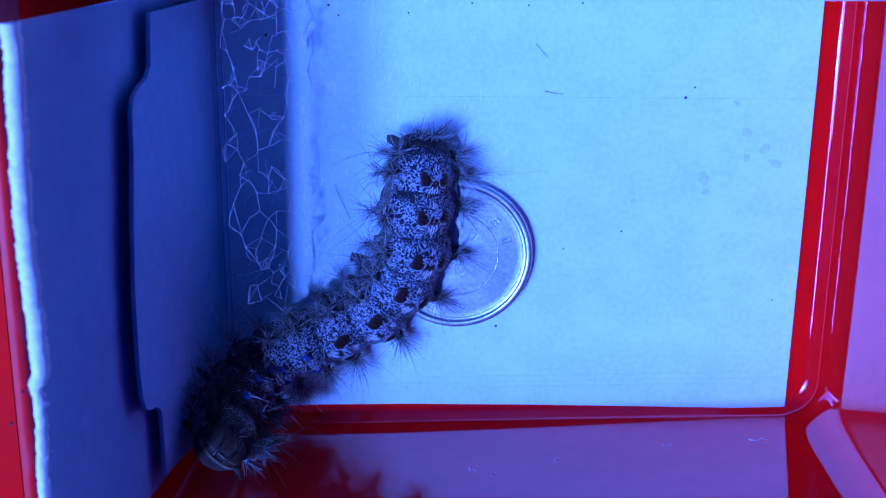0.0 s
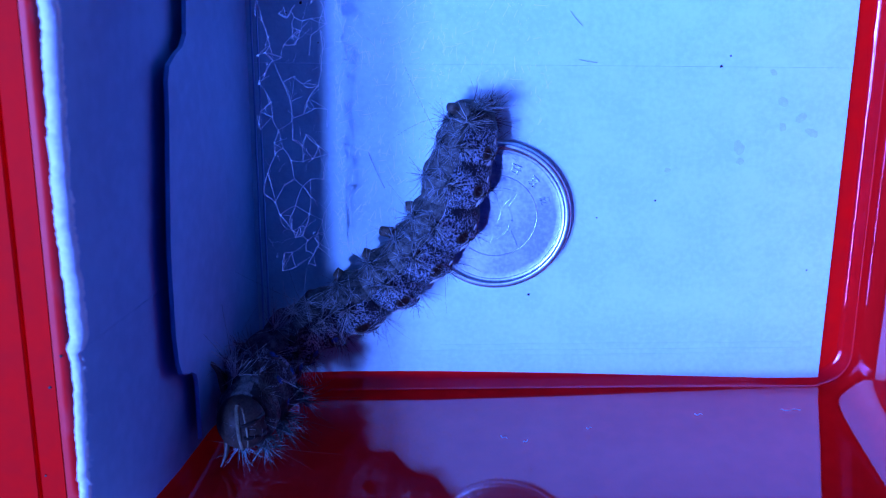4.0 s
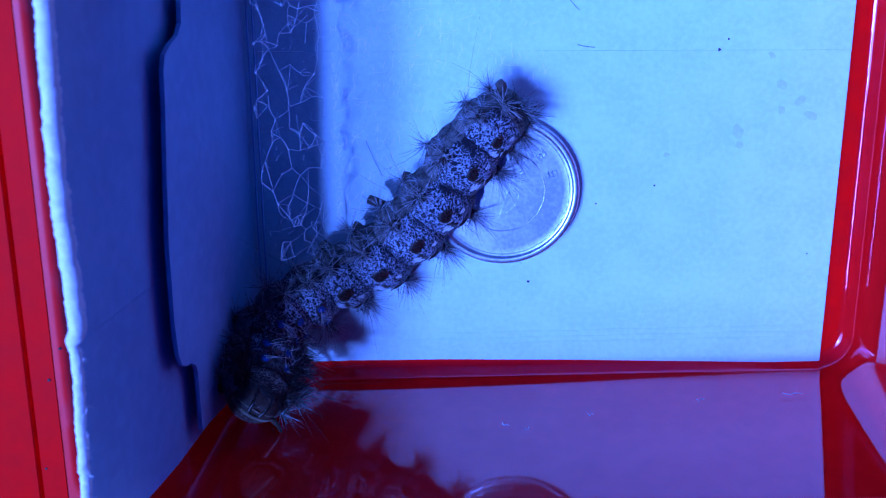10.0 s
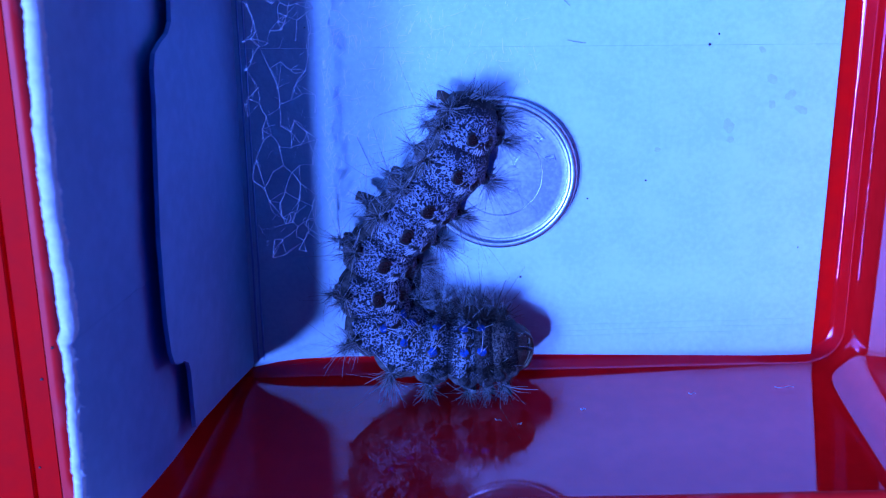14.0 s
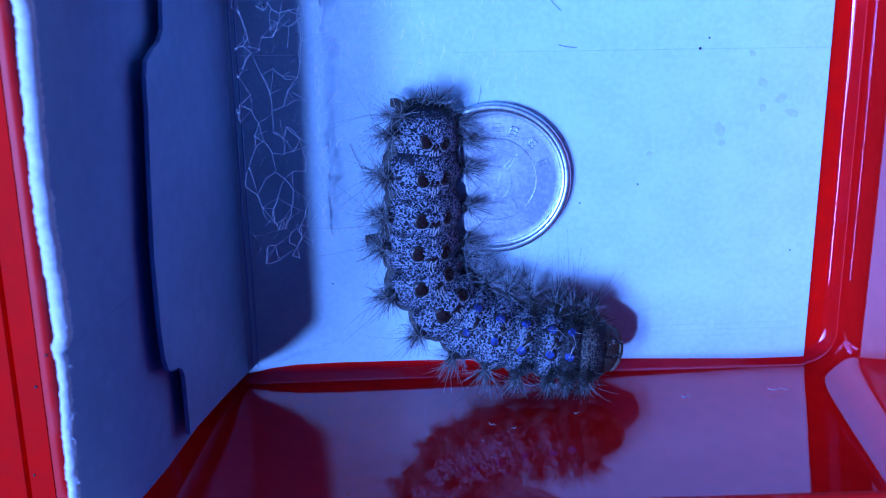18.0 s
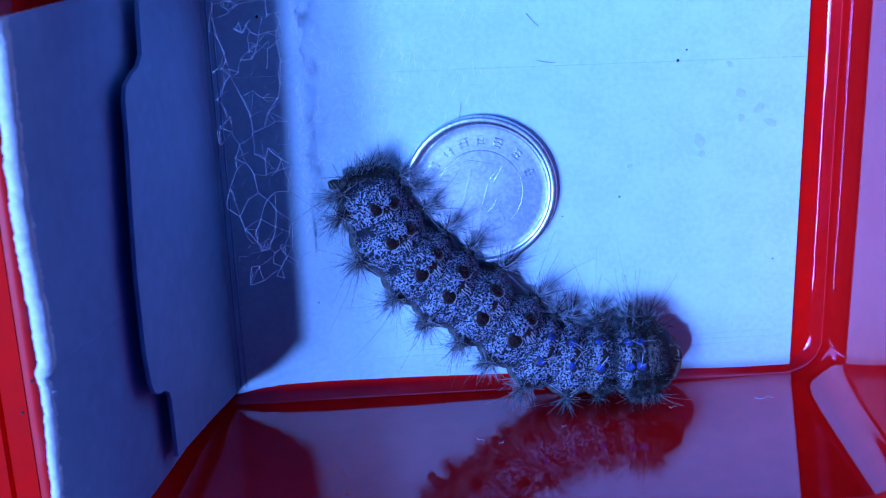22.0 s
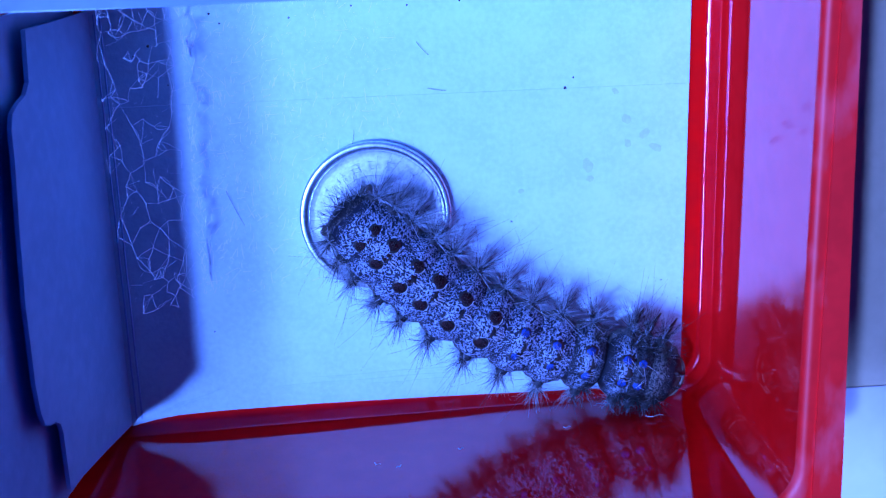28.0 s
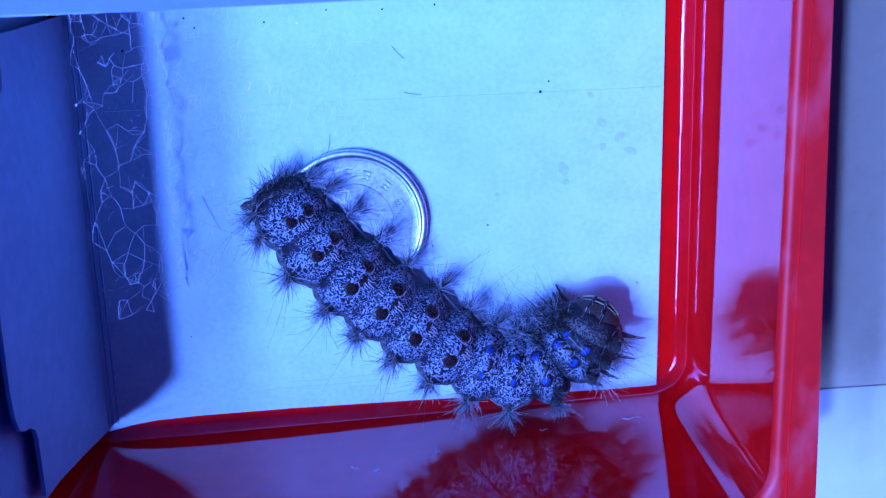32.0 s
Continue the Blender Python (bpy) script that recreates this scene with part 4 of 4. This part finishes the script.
# the body's line from tail to head, in millimetres, with its lean to a side
SPINE = [
    (0, -34, -38, 0.19, 0.91, (32.7, 49.2, 3.8), (31.5, 39, 5.1), (30.6, 28.9, 5), (25.4, 20.9, 5), (16.1, 16.1, 6.2), (7.3, 11.7, 7.5), (4.4, 7.9, 16.1), (3.5, 4.6, 25.8)),
    (0.5, -28, -35, 0.1, 1.08, (30.8, 46.7, 3.8), (30.3, 37.6, 5.1), (29.7, 28.3, 5), (23.9, 21.3, 5), (15.2, 16.6, 6.2), (6.9, 12.5, 8), (4.4, 9.6, 16.7), (3.2, 7.3, 26.2)),
    (1, -28, -34, 0.12, 1.16, (33.2, 44.7, 3.7), (30.3, 36.5, 5.1), (28.3, 27.5, 5), (23.6, 20.6, 5), (15.6, 16.3, 6.4), (7.7, 13.1, 8.8), (4.3, 9.1, 16.1), (3.5, 5.1, 24.4)),
    (1.5, -34, -35, 0.24, 1.11, (32.6, 44.1, 3.7), (30, 36.2, 5.1), (27.2, 28.5, 5), (23.2, 21.5, 5), (16.3, 17.1, 7.9), (9.2, 13.7, 11.7), (5.1, 9.8, 17.9), (3.4, 5.8, 25.3)),
    (2, -41, -38, 0.39, 0.97, (34, 46.3, 3.7), (30.6, 38.1, 5.1), (28.2, 29.7, 5), (24, 21.8, 4.9), (17.7, 17.5, 9.7), (11.2, 15.3, 15.3), (5.9, 11.7, 21), (3, 8.2, 29)),
    (2.5, -53, -45, 0.46, 1.09, (37.8, 47.7, 3.8), (32.7, 40.3, 5.1), (29.8, 31.7, 5), (24.3, 24.3, 5), (18.6, 18.3, 6.6), (12.4, 15.6, 13), (6.3, 11.7, 18.8), (3.1, 8, 27.5)),
    (3, -60, -50, 0.25, 0.94, (38.4, 48.9, 3.8), (33.3, 39.4, 5.1), (28.5, 29.7, 5), (23, 20.3, 5), (15.6, 13.9, 4.7), (8.3, 12.5, 10.8), (4.7, 10.4, 20), (3.1, 8.4, 30.2)),
    (3.5, -70, -57, 0.07, 0.72, (37.2, 50.2, 3.8), (33.2, 39.1, 5.1), (28.5, 28.1, 5), (20.7, 18.4, 5), (11.2, 12.6, 4.7), (4.5, 10, 12.2), (3.6, 8.4, 23.6), (3, 7.1, 35.5)),
    (5.5, -46, -33, 0.06, 1.11, (31.6, 48.3, 3.8), (32.5, 37, 5.1), (30.6, 26.5, 5), (22.1, 19.8, 5), (12, 14.8, 4.9), (4.6, 7.9, 6.6), (3.9, 6, 17.9), (3.2, 6, 29.9)),
    (6, -39, -27, 0.03, 1.19, (30.9, 47.8, 3.8), (32.1, 36.8, 5.1), (30.5, 26.5, 5), (21.7, 20.2, 5), (11.7, 14.9, 5.1), (4.7, 7.9, 5.8), (4, 6.2, 16.9), (3.3, 6.6, 28.8)),
    (6.5, -35, -26, -0.02, 1.07, (30.3, 46.9, 3.8), (32.3, 36.2, 5), (30.2, 26.1, 5), (21.7, 20, 5), (12.2, 14.2, 5.1), (5.1, 7.3, 5.6), (4.1, 5.4, 16.7), (2.9, 5.5, 28.4)),
    (7, -28, -22, -0.1, 1.16, (29.9, 45.4, 3.7), (31.5, 35.3, 5), (28.9, 25.9, 5), (20.2, 20.2, 5), (11.3, 14, 5), (5.1, 6.7, 6), (4.1, 4.4, 16.6), (3.3, 4, 27.8)),
    (7.5, -26, -20, -0.15, 1.07, (35.2, 43.5, 3.8), (32.2, 34.8, 5.1), (28.3, 25.7, 5), (20.1, 20.1, 5), (11.8, 13.6, 5.6), (5.5, 6.4, 6.4), (4.2, 4.1, 16.7), (2.8, 3.6, 27.7)),
    (8, -25, -24, -0.03, 1.07, (38.8, 43.1, 3.8), (32.9, 34.9, 5.1), (27.6, 26.4, 5), (19.9, 20.3, 5), (11.3, 14.5, 6.2), (5.1, 7.4, 7.9), (4.1, 4.4, 17.8), (2.8, 2.9, 28.4)),
    (8.5, -22, -28, 0.15, 1.09, (38.1, 43.5, 3.8), (33.1, 35.3, 5.1), (27.6, 27.8, 5), (20.7, 21.7, 5), (12.4, 16.3, 8.7), (6.5, 9.9, 12.1), (4.1, 6, 19.8), (2.8, 3.7, 28.9)),
    (9, -31, -34, 0.18, 0.96, (38.7, 46.4, 3.8), (33.4, 36.2, 5.1), (27, 28.2, 5), (19.2, 21.8, 5), (11.4, 16.9, 9.7), (5.6, 11.3, 14.1), (3.9, 7.6, 22.3), (2.9, 5, 31.4)),
    (9.5, -41, -40, 0.23, 0.92, (44, 43.9, 3.8), (35.5, 40.3, 5.1), (30.2, 31.6, 5), (23.3, 23, 5), (15.1, 16.4, 5), (5.5, 11.8, 10.4), (3.7, 8.4, 19.6), (3.1, 5.7, 30)),
    (10, -47, -41, 0.25, 0.51, (44.2, 46.9, 3.8), (35.9, 40.9, 5.1), (30, 31.4, 5), (21.8, 22.6, 5), (12.2, 16.8, 4.9), (4.3, 12, 10.2), (3.5, 6.9, 19.8), (3.4, 1.7, 30)),
    (10.5, -59, -46, 0.56, 0.4, (44.8, 45.1, 3.8), (36.1, 44.7, 5.1), (32.8, 36.1, 5), (26.6, 27.3, 5), (17.1, 20.8, 7.4), (7.4, 14.8, 9), (4.2, 6.3, 14.7), (3.9, -1.6, 23.2)),
    (11, -56, -44, 0.58, 0.4, (41.4, 46.9, 3.8), (33.6, 43.7, 5.1), (32, 35.2, 5), (26.7, 26.9, 4.9), (16.9, 22.3, 7.4), (8.1, 15.9, 8.9), (4.7, 6, 10.6), (4.6, -3.7, 16.5)),
    (11.5, -54, -42, 0.56, 0.4, (39.6, 46.8, 3.8), (32.2, 42.8, 5.1), (31.1, 33.9, 5), (26, 25.6, 5.1), (16, 21.5, 8.2), (7.1, 15.7, 11.1), (4.2, 6.1, 12.6), (4.2, -3.2, 18.7)),
    (12, -57, -44, 0.61, 0.4, (40.4, 45.6, 3.8), (32.7, 42.6, 5.1), (31.3, 34.2, 5), (26.8, 26.1, 5.2), (17.7, 21.5, 8.8), (8.4, 16.6, 11.9), (4.1, 7.9, 14), (4, -0.9, 20.7)),
    (12.5, -56, -47, 0.56, 0.39, (37.6, 44.9, 3.8), (31.6, 39.9, 5.1), (29.9, 31.6, 5), (24.6, 24.5, 5.1), (16.2, 20.4, 7), (8.4, 15.4, 8.9), (6, 7.2, 10.6), (7.4, 0.1, 17.2)),
    (13, -34, -39, -0, 0.34, (33.8, 46.7, 3.8), (33, 36.3, 5.1), (27.3, 28.1, 5), (20.7, 20, 5), (19.7, 10.2, 6), (26.8, 4.7, 7), (36.2, 2.5, 7.5), (46.1, 0.7, 7.5)),
    (13.5, -37, -43, 0.12, 0.41, (35.8, 49.2, 3.8), (33.2, 37.7, 5.1), (26.8, 28.5, 5), (19.8, 19.3, 5.2), (18.7, 8.9, 6), (26.6, 4.8, 7), (36.3, 3.8, 7.5), (46.2, 3.2, 7.5)),
    (14, -37, -42, 0.14, 0.53, (37, 48.1, 3.8), (33.7, 37.1, 5.1), (27.1, 28.6, 5), (21.3, 19.7, 5.4), (22.1, 9.7, 6), (30.5, 6.3, 7), (40.2, 6.6, 7.5), (50.1, 7.6, 7.5)),
    (14.5, -36, -41, 0.03, 0.53, (37.2, 47.4, 3.8), (33, 36.5, 5.1), (26.1, 28, 5), (22.1, 18.6, 5.6), (24.8, 9.1, 6), (33.9, 7.3, 7), (43.7, 8.1, 7.5), (53.5, 9.4, 7.5)),
    (16.5, -34, -16, 0.64, 0.46, (39.9, 47.4, 3.8), (31.8, 42.5, 5.1), (26.6, 34.6, 5), (23.4, 25.9, 5), (25.8, 17.8, 5), (32.2, 11.7, 5.5), (40.2, 7.4, 6.9), (48.6, 3.7, 8)),
    (17, -32, -15, 0.43, 0.53, (39.8, 46.9, 3.8), (32, 40.3, 5.1), (26.6, 31.7, 5), (24.2, 22.7, 5), (29, 14.9, 5), (37.7, 10.6, 5.8), (47.3, 8.4, 7.3), (57, 6.7, 9)),
    (17.5, -31, -12, -0.04, 0.35, (33.5, 47.7, 3.8), (30.4, 38.6, 5.1), (27.8, 28.8, 5), (28.5, 19.5, 5), (36.2, 11.9, 5), (46.7, 10.1, 6.1), (57.4, 9.5, 7.4), (68.1, 9.1, 8.5)),
    (18, -30, -21, 0.23, 0.67, (31.2, 47.7, 3.8), (29.7, 38.3, 5.1), (29.6, 28.8, 5), (29.4, 19.5, 5), (34.9, 12.2, 5.1), (43.7, 9.1, 6.4), (53.1, 7.9, 7.5), (62.5, 7.3, 8)),
    (18.5, -23, -30, 0.58, 1.07, (30.2, 48.1, 3.8), (26.2, 38.8, 5.1), (26.3, 28.6, 5), (30.2, 20, 5), (35.5, 12.3, 5), (41.6, 8.8, 5.7), (49, 7.3, 6.8), (57.1, 5.7, 7)),
    (19, -27, -24, 0.36, 0.5, (33.2, 45.8, 3.8), (26.9, 38.4, 5.1), (26.2, 28.7, 5), (30.7, 20.2, 5), (37.1, 12.6, 5), (44.2, 8, 5), (53, 5.1, 6.1), (62.2, 2.5, 6)),
    (19.5, -26, -16, 0.29, 0.35, (34.1, 46.1, 3.8), (28.5, 37.5, 5.1), (28.1, 27.3, 5), (32.9, 18.6, 5), (41.2, 12.4, 5), (50.5, 9.2, 5), (60, 6.3, 6.1), (69.6, 3.4, 6)),
    (20, -28, -16, 0.08, 0.56, (35.3, 45.2, 3.8), (30.1, 35.7, 5.1), (29.4, 25.4, 5), (35, 17.1, 5), (44.7, 11.7, 5), (55.3, 9.2, 5.1), (66.1, 8, 6.1), (77.1, 7.1, 6)),
    (20.5, -31, -21, -0.27, 0.42, (33.7, 38.8, 3.8), (31.3, 29.6, 5.1), (33.6, 20.3, 5), (41.1, 14.2, 5), (50.1, 10.1, 5), (59.9, 8.6, 5.1), (69.9, 7.5, 6), (79.9, 6.5, 6)),
    (21, -27, -28, 0.09, 0.86, (25.9, 36.1, 3.8), (31.1, 30.1, 5), (34.5, 22.8, 5), (37.2, 15, 5), (44.5, 10.7, 5), (53.3, 8.4, 5.1), (62.2, 7, 6), (71.1, 6.2, 6)),
    (21.5, -28, -37, 0.55, 1.4, (23.7, 40.8, 3.7), (25.8, 31.8, 5), (30.4, 24.2, 5), (36, 17.1, 5), (42.1, 10.7, 5), (49.3, 8.7, 5.1), (57.1, 7.6, 6.1), (65.2, 6.6, 6)),
    (22, -31, -31, 0.16, 0.34, (23.1, 40.5, 3.8), (26.3, 29.5, 5.1), (33.7, 21.1, 5), (43, 14.4, 5), (50.6, 7.7, 5), (59.9, 6.5, 4.9), (69.6, 7.1, 6), (79.4, 7.8, 6)),
    (22.5, -20, -13, 0.38, 0.34, (24.9, 40.7, 3.8), (27.3, 31.8, 5.1), (33.8, 24.8, 5), (41.5, 18.8, 5), (49.8, 13.9, 5), (58.9, 9.9, 5), (68.7, 7, 6), (78.9, 5.2, 6)),
    (23, -2, 1, 0.11, 0.32, (24.5, 41.2, 3.8), (30, 32, 5.1), (37.6, 24.2, 5), (46.5, 17.8, 5), (56.7, 13.3, 5), (67.6, 10.7, 5), (78.6, 8.3, 6.1), (89.8, 5.8, 6)),
    (23.5, 1, 3, -0.31, 0.36, (29.1, 35.6, 3.8), (35.8, 28.9, 5.1), (42.9, 20.9, 5), (52.3, 15.6, 5), (62.8, 11.9, 5), (73.7, 10.3, 5), (84.9, 9.5, 6.1), (96.2, 8.7, 6)),
    (24, -14, -4, -0.13, 0.61, (30.9, 36.1, 3.8), (38.6, 29.8, 5.1), (43.5, 20.6, 5), (51.6, 15.8, 5), (60.7, 12.2, 5), (70.1, 9.7, 5), (79.8, 8.5, 6.1), (89.6, 7.7, 6)),
    (24.5, -19, -10, 0.14, 0.91, (32.2, 40.9, 3.8), (37.6, 32, 5.1), (41.4, 22.8, 5), (47, 16.8, 5), (55.9, 12.7, 5), (65, 9.4, 5), (74.4, 8, 6.1), (83.9, 7.7, 6)),
    (25, -19, -14, 0.28, 0.93, (30.1, 43.2, 3.8), (35.7, 33.9, 5.1), (41.5, 26, 5), (47.7, 18.9, 5), (55.3, 13, 5), (63.7, 9.4, 5), (72.6, 7.8, 6.1), (81.6, 7.2, 6)),
    (25.5, -24, -16, 0.49, 0.82, (30.7, 44.3, 3.8), (33.9, 35.3, 5.1), (40.4, 28.5, 5), (47.3, 22.2, 5), (54.2, 16, 5), (61.3, 10.2, 5), (70.6, 7.4, 6.1), (80.7, 5.9, 6)),
    (27.5, -1, 1, -0.32, 0.35, (36.9, 37.1, 3.7), (42.4, 29.7, 5), (50.1, 22.4, 5), (59.4, 16.1, 5), (69.5, 11.9, 5), (79.9, 9.3, 5.2), (90, 6.2, 6.1), (100.3, 3.1, 6)),
    (28, -4, -2, -0.3, 0.38, (35.4, 38.1, 3.8), (41.8, 31, 5.1), (49.3, 23.7, 5), (58, 17.2, 5), (67.7, 12.5, 5), (78.1, 9.5, 5), (88.5, 6.8, 6.6), (98.9, 4, 8)),
    (28.5, -10, -5, -0.21, 0.43, (32.1, 37.5, 3.8), (40.5, 31.3, 5.1), (48, 23.8, 5), (56.6, 17.4, 5), (66.2, 12.3, 5), (76.4, 9, 5), (86.9, 6.7, 6.3), (97.4, 4.4, 7)),
    (29, -16, -10, -0.1, 0.53, (30.2, 39.3, 3.8), (39.1, 32.3, 5.1), (46.2, 24.4, 5), (54, 17.7, 5), (63.5, 12.9, 5), (73.5, 9.1, 5.1), (84, 6.8, 6.1), (94.4, 4.6, 6)),
    (29.5, -12, -8, -0.08, 0.51, (30.2, 42.2, 3.8), (37.8, 33.2, 5.1), (45.4, 25.1, 5), (54.1, 18.7, 5), (63.9, 13.8, 5), (74.2, 9.8, 5.1), (85.1, 6.8, 6.1), (95.9, 4, 6)),
    (30, -8, -7, -0.01, 0.49, (30.2, 42.8, 3.8), (37, 33.4, 5.1), (45, 25.6, 5), (54.1, 19.3, 5), (64, 14.7, 5), (74.4, 10.6, 5.2), (85.2, 7, 6.1), (95.8, 3.2, 6)),
    (30.5, -8, -4, 0.07, 0.52, (30.5, 43.1, 3.8), (36.6, 33.8, 5.1), (44.2, 26.2, 5), (53.1, 20.4, 5), (62.9, 15.9, 5), (72.8, 11.2, 5.2), (83.4, 7.3, 6.1), (94.1, 3.6, 6)),
    (31, -16, -9, 0.19, 0.52, (30, 43.6, 3.8), (34.9, 33.9, 5.1), (42.6, 26, 5), (51.7, 19.8, 5), (61.8, 15.2, 5), (71.5, 10.3, 5.2), (82, 7.7, 6.1), (92.8, 5.6, 6)),
    (31.5, -23, -17, 0.23, 0.48, (29.9, 43.5, 3.8), (34.6, 33.4, 5.1), (42.6, 25.3, 5), (52.1, 18.8, 5), (62.5, 13.9, 4.9), (72.1, 9.4, 6), (82, 7.9, 7), (92.3, 8.4, 8)),
    (32, -25, -22, 0.2, 0.5, (28.5, 43.1, 3.8), (34.2, 33.4, 5.1), (42, 25, 5), (50.8, 17.4, 5), (60.3, 10.6, 5), (70, 8.8, 6), (78.1, 15.1, 7), (81.8, 26, 8)),
]


def along(points, count=140):
    """A smooth dense line through the points, evenly spaced."""
    p = [Vector(q) * MM for q in points]
    p = [p[0] * 2 - p[1]] + p + [p[-1] * 2 - p[-2]]
    out = []
    for i in range(1, len(p) - 2):
        a, b, c, d = p[i - 1:i + 3]
        for k in range(30):
            u = k / 30
            out.append(0.5 * (2 * b + (c - a) * u + (2 * a - 5 * b + 4 * c - d) * u * u + (3 * b - a - 3 * c + d) * u ** 3))
    out.append(p[-2])
    s = [0.0]
    for a, b in zip(out, out[1:]):
        s.append(s[-1] + (b - a).length)
    line, j = [], 0
    for k in range(count + 1):
        want = s[-1] * k / count
        while j < len(s) - 2 and s[j + 1] < want:
            j += 1
        line.append(out[j].lerp(out[j + 1], min(1.0, max(0.0, (want - s[j]) / max(1e-9, s[j + 1] - s[j])))))
    return line


STEP = [0, 0.007, -0.006, -0.001, -0.006, -0.002, 0.005, 0.006, 0.003, -0.002, -0.003, 0, 0, 0]


def segment_poses(points, tail_lean, head_lean, bunch, front):
    """Where each segment and the head sit on the line; bunch: how far the segments crowd towards the head; front: how far the neck is stretched."""
    line = along(points)
    n = len(line) - 1

    def at(c):
        i = min(n - 1, int(c))
        return line[i].lerp(line[i + 1], c - i)

    poses, neck = [], 0.0
    for k in range(COUNT + 1):
        v = max(0.0, (k - 1) / (COUNT - 2))
        f = 0.062 if k == 0 else 0.098 + 0.837 * ((1 + bunch) * v - bunch * v * v) + STEP[k] if k < COUNT else 0.985
        neck = f if k <= 10 else neck
        f = neck + (f - neck) * (front if k > 10 else 1.0)
        i = min(n - 3, max(3, f * n))
        x = (at(min(n, i + 5)) - at(max(0, i - 5))).normalized()
        y = Vector((0, 0, 1)).cross(x).normalized()
        z = x.cross(y)
        m = Matrix((x, y, z)).transposed().to_4x4()
        m = Matrix.Rotation(radians(tail_lean + (head_lean - tail_lean) * k / COUNT), 4, x) @ m
        m.translation = at(f * n)
        poses.append(m)
    return poses


COIN_ROWS = [(0, 37.6, 28.2, 0), (3, 38.3, 29.0, 1), (6, 38.5, 30.0, 2), (9, 38.7, 29.9, 2), (11, 40.8, 33.1, 2), (13, 40.7, 33.3, 2), (19, 41.1, 33.4, 2), (23, 41.8, 34.1, 4), (25, 42.0, 34.3, 5),
             (27.5, 41.9, 34.2, 6), (29, 41.7, 34.2, 6), (31, 41.7, 33.6, 6), (32, 41.8, 33.5, 6)]


def motions():
    rows = [[] for k in range(COUNT + 1)]
    for t, tail_lean, head_lean, bunch, front, *points in SPINE:
        for k, m in enumerate(segment_poses(points, tail_lean, head_lean, bunch, front)):
            rows[k].append((t, m))
    for ob, r in zip(segments + [head], rows):
        walk(ob, r)
    walk(coin, [(t, pose(x * MM, y * MM, 0.0002, 0, 0, a)) for t, x, y, a in COIN_ROWS])


motions()
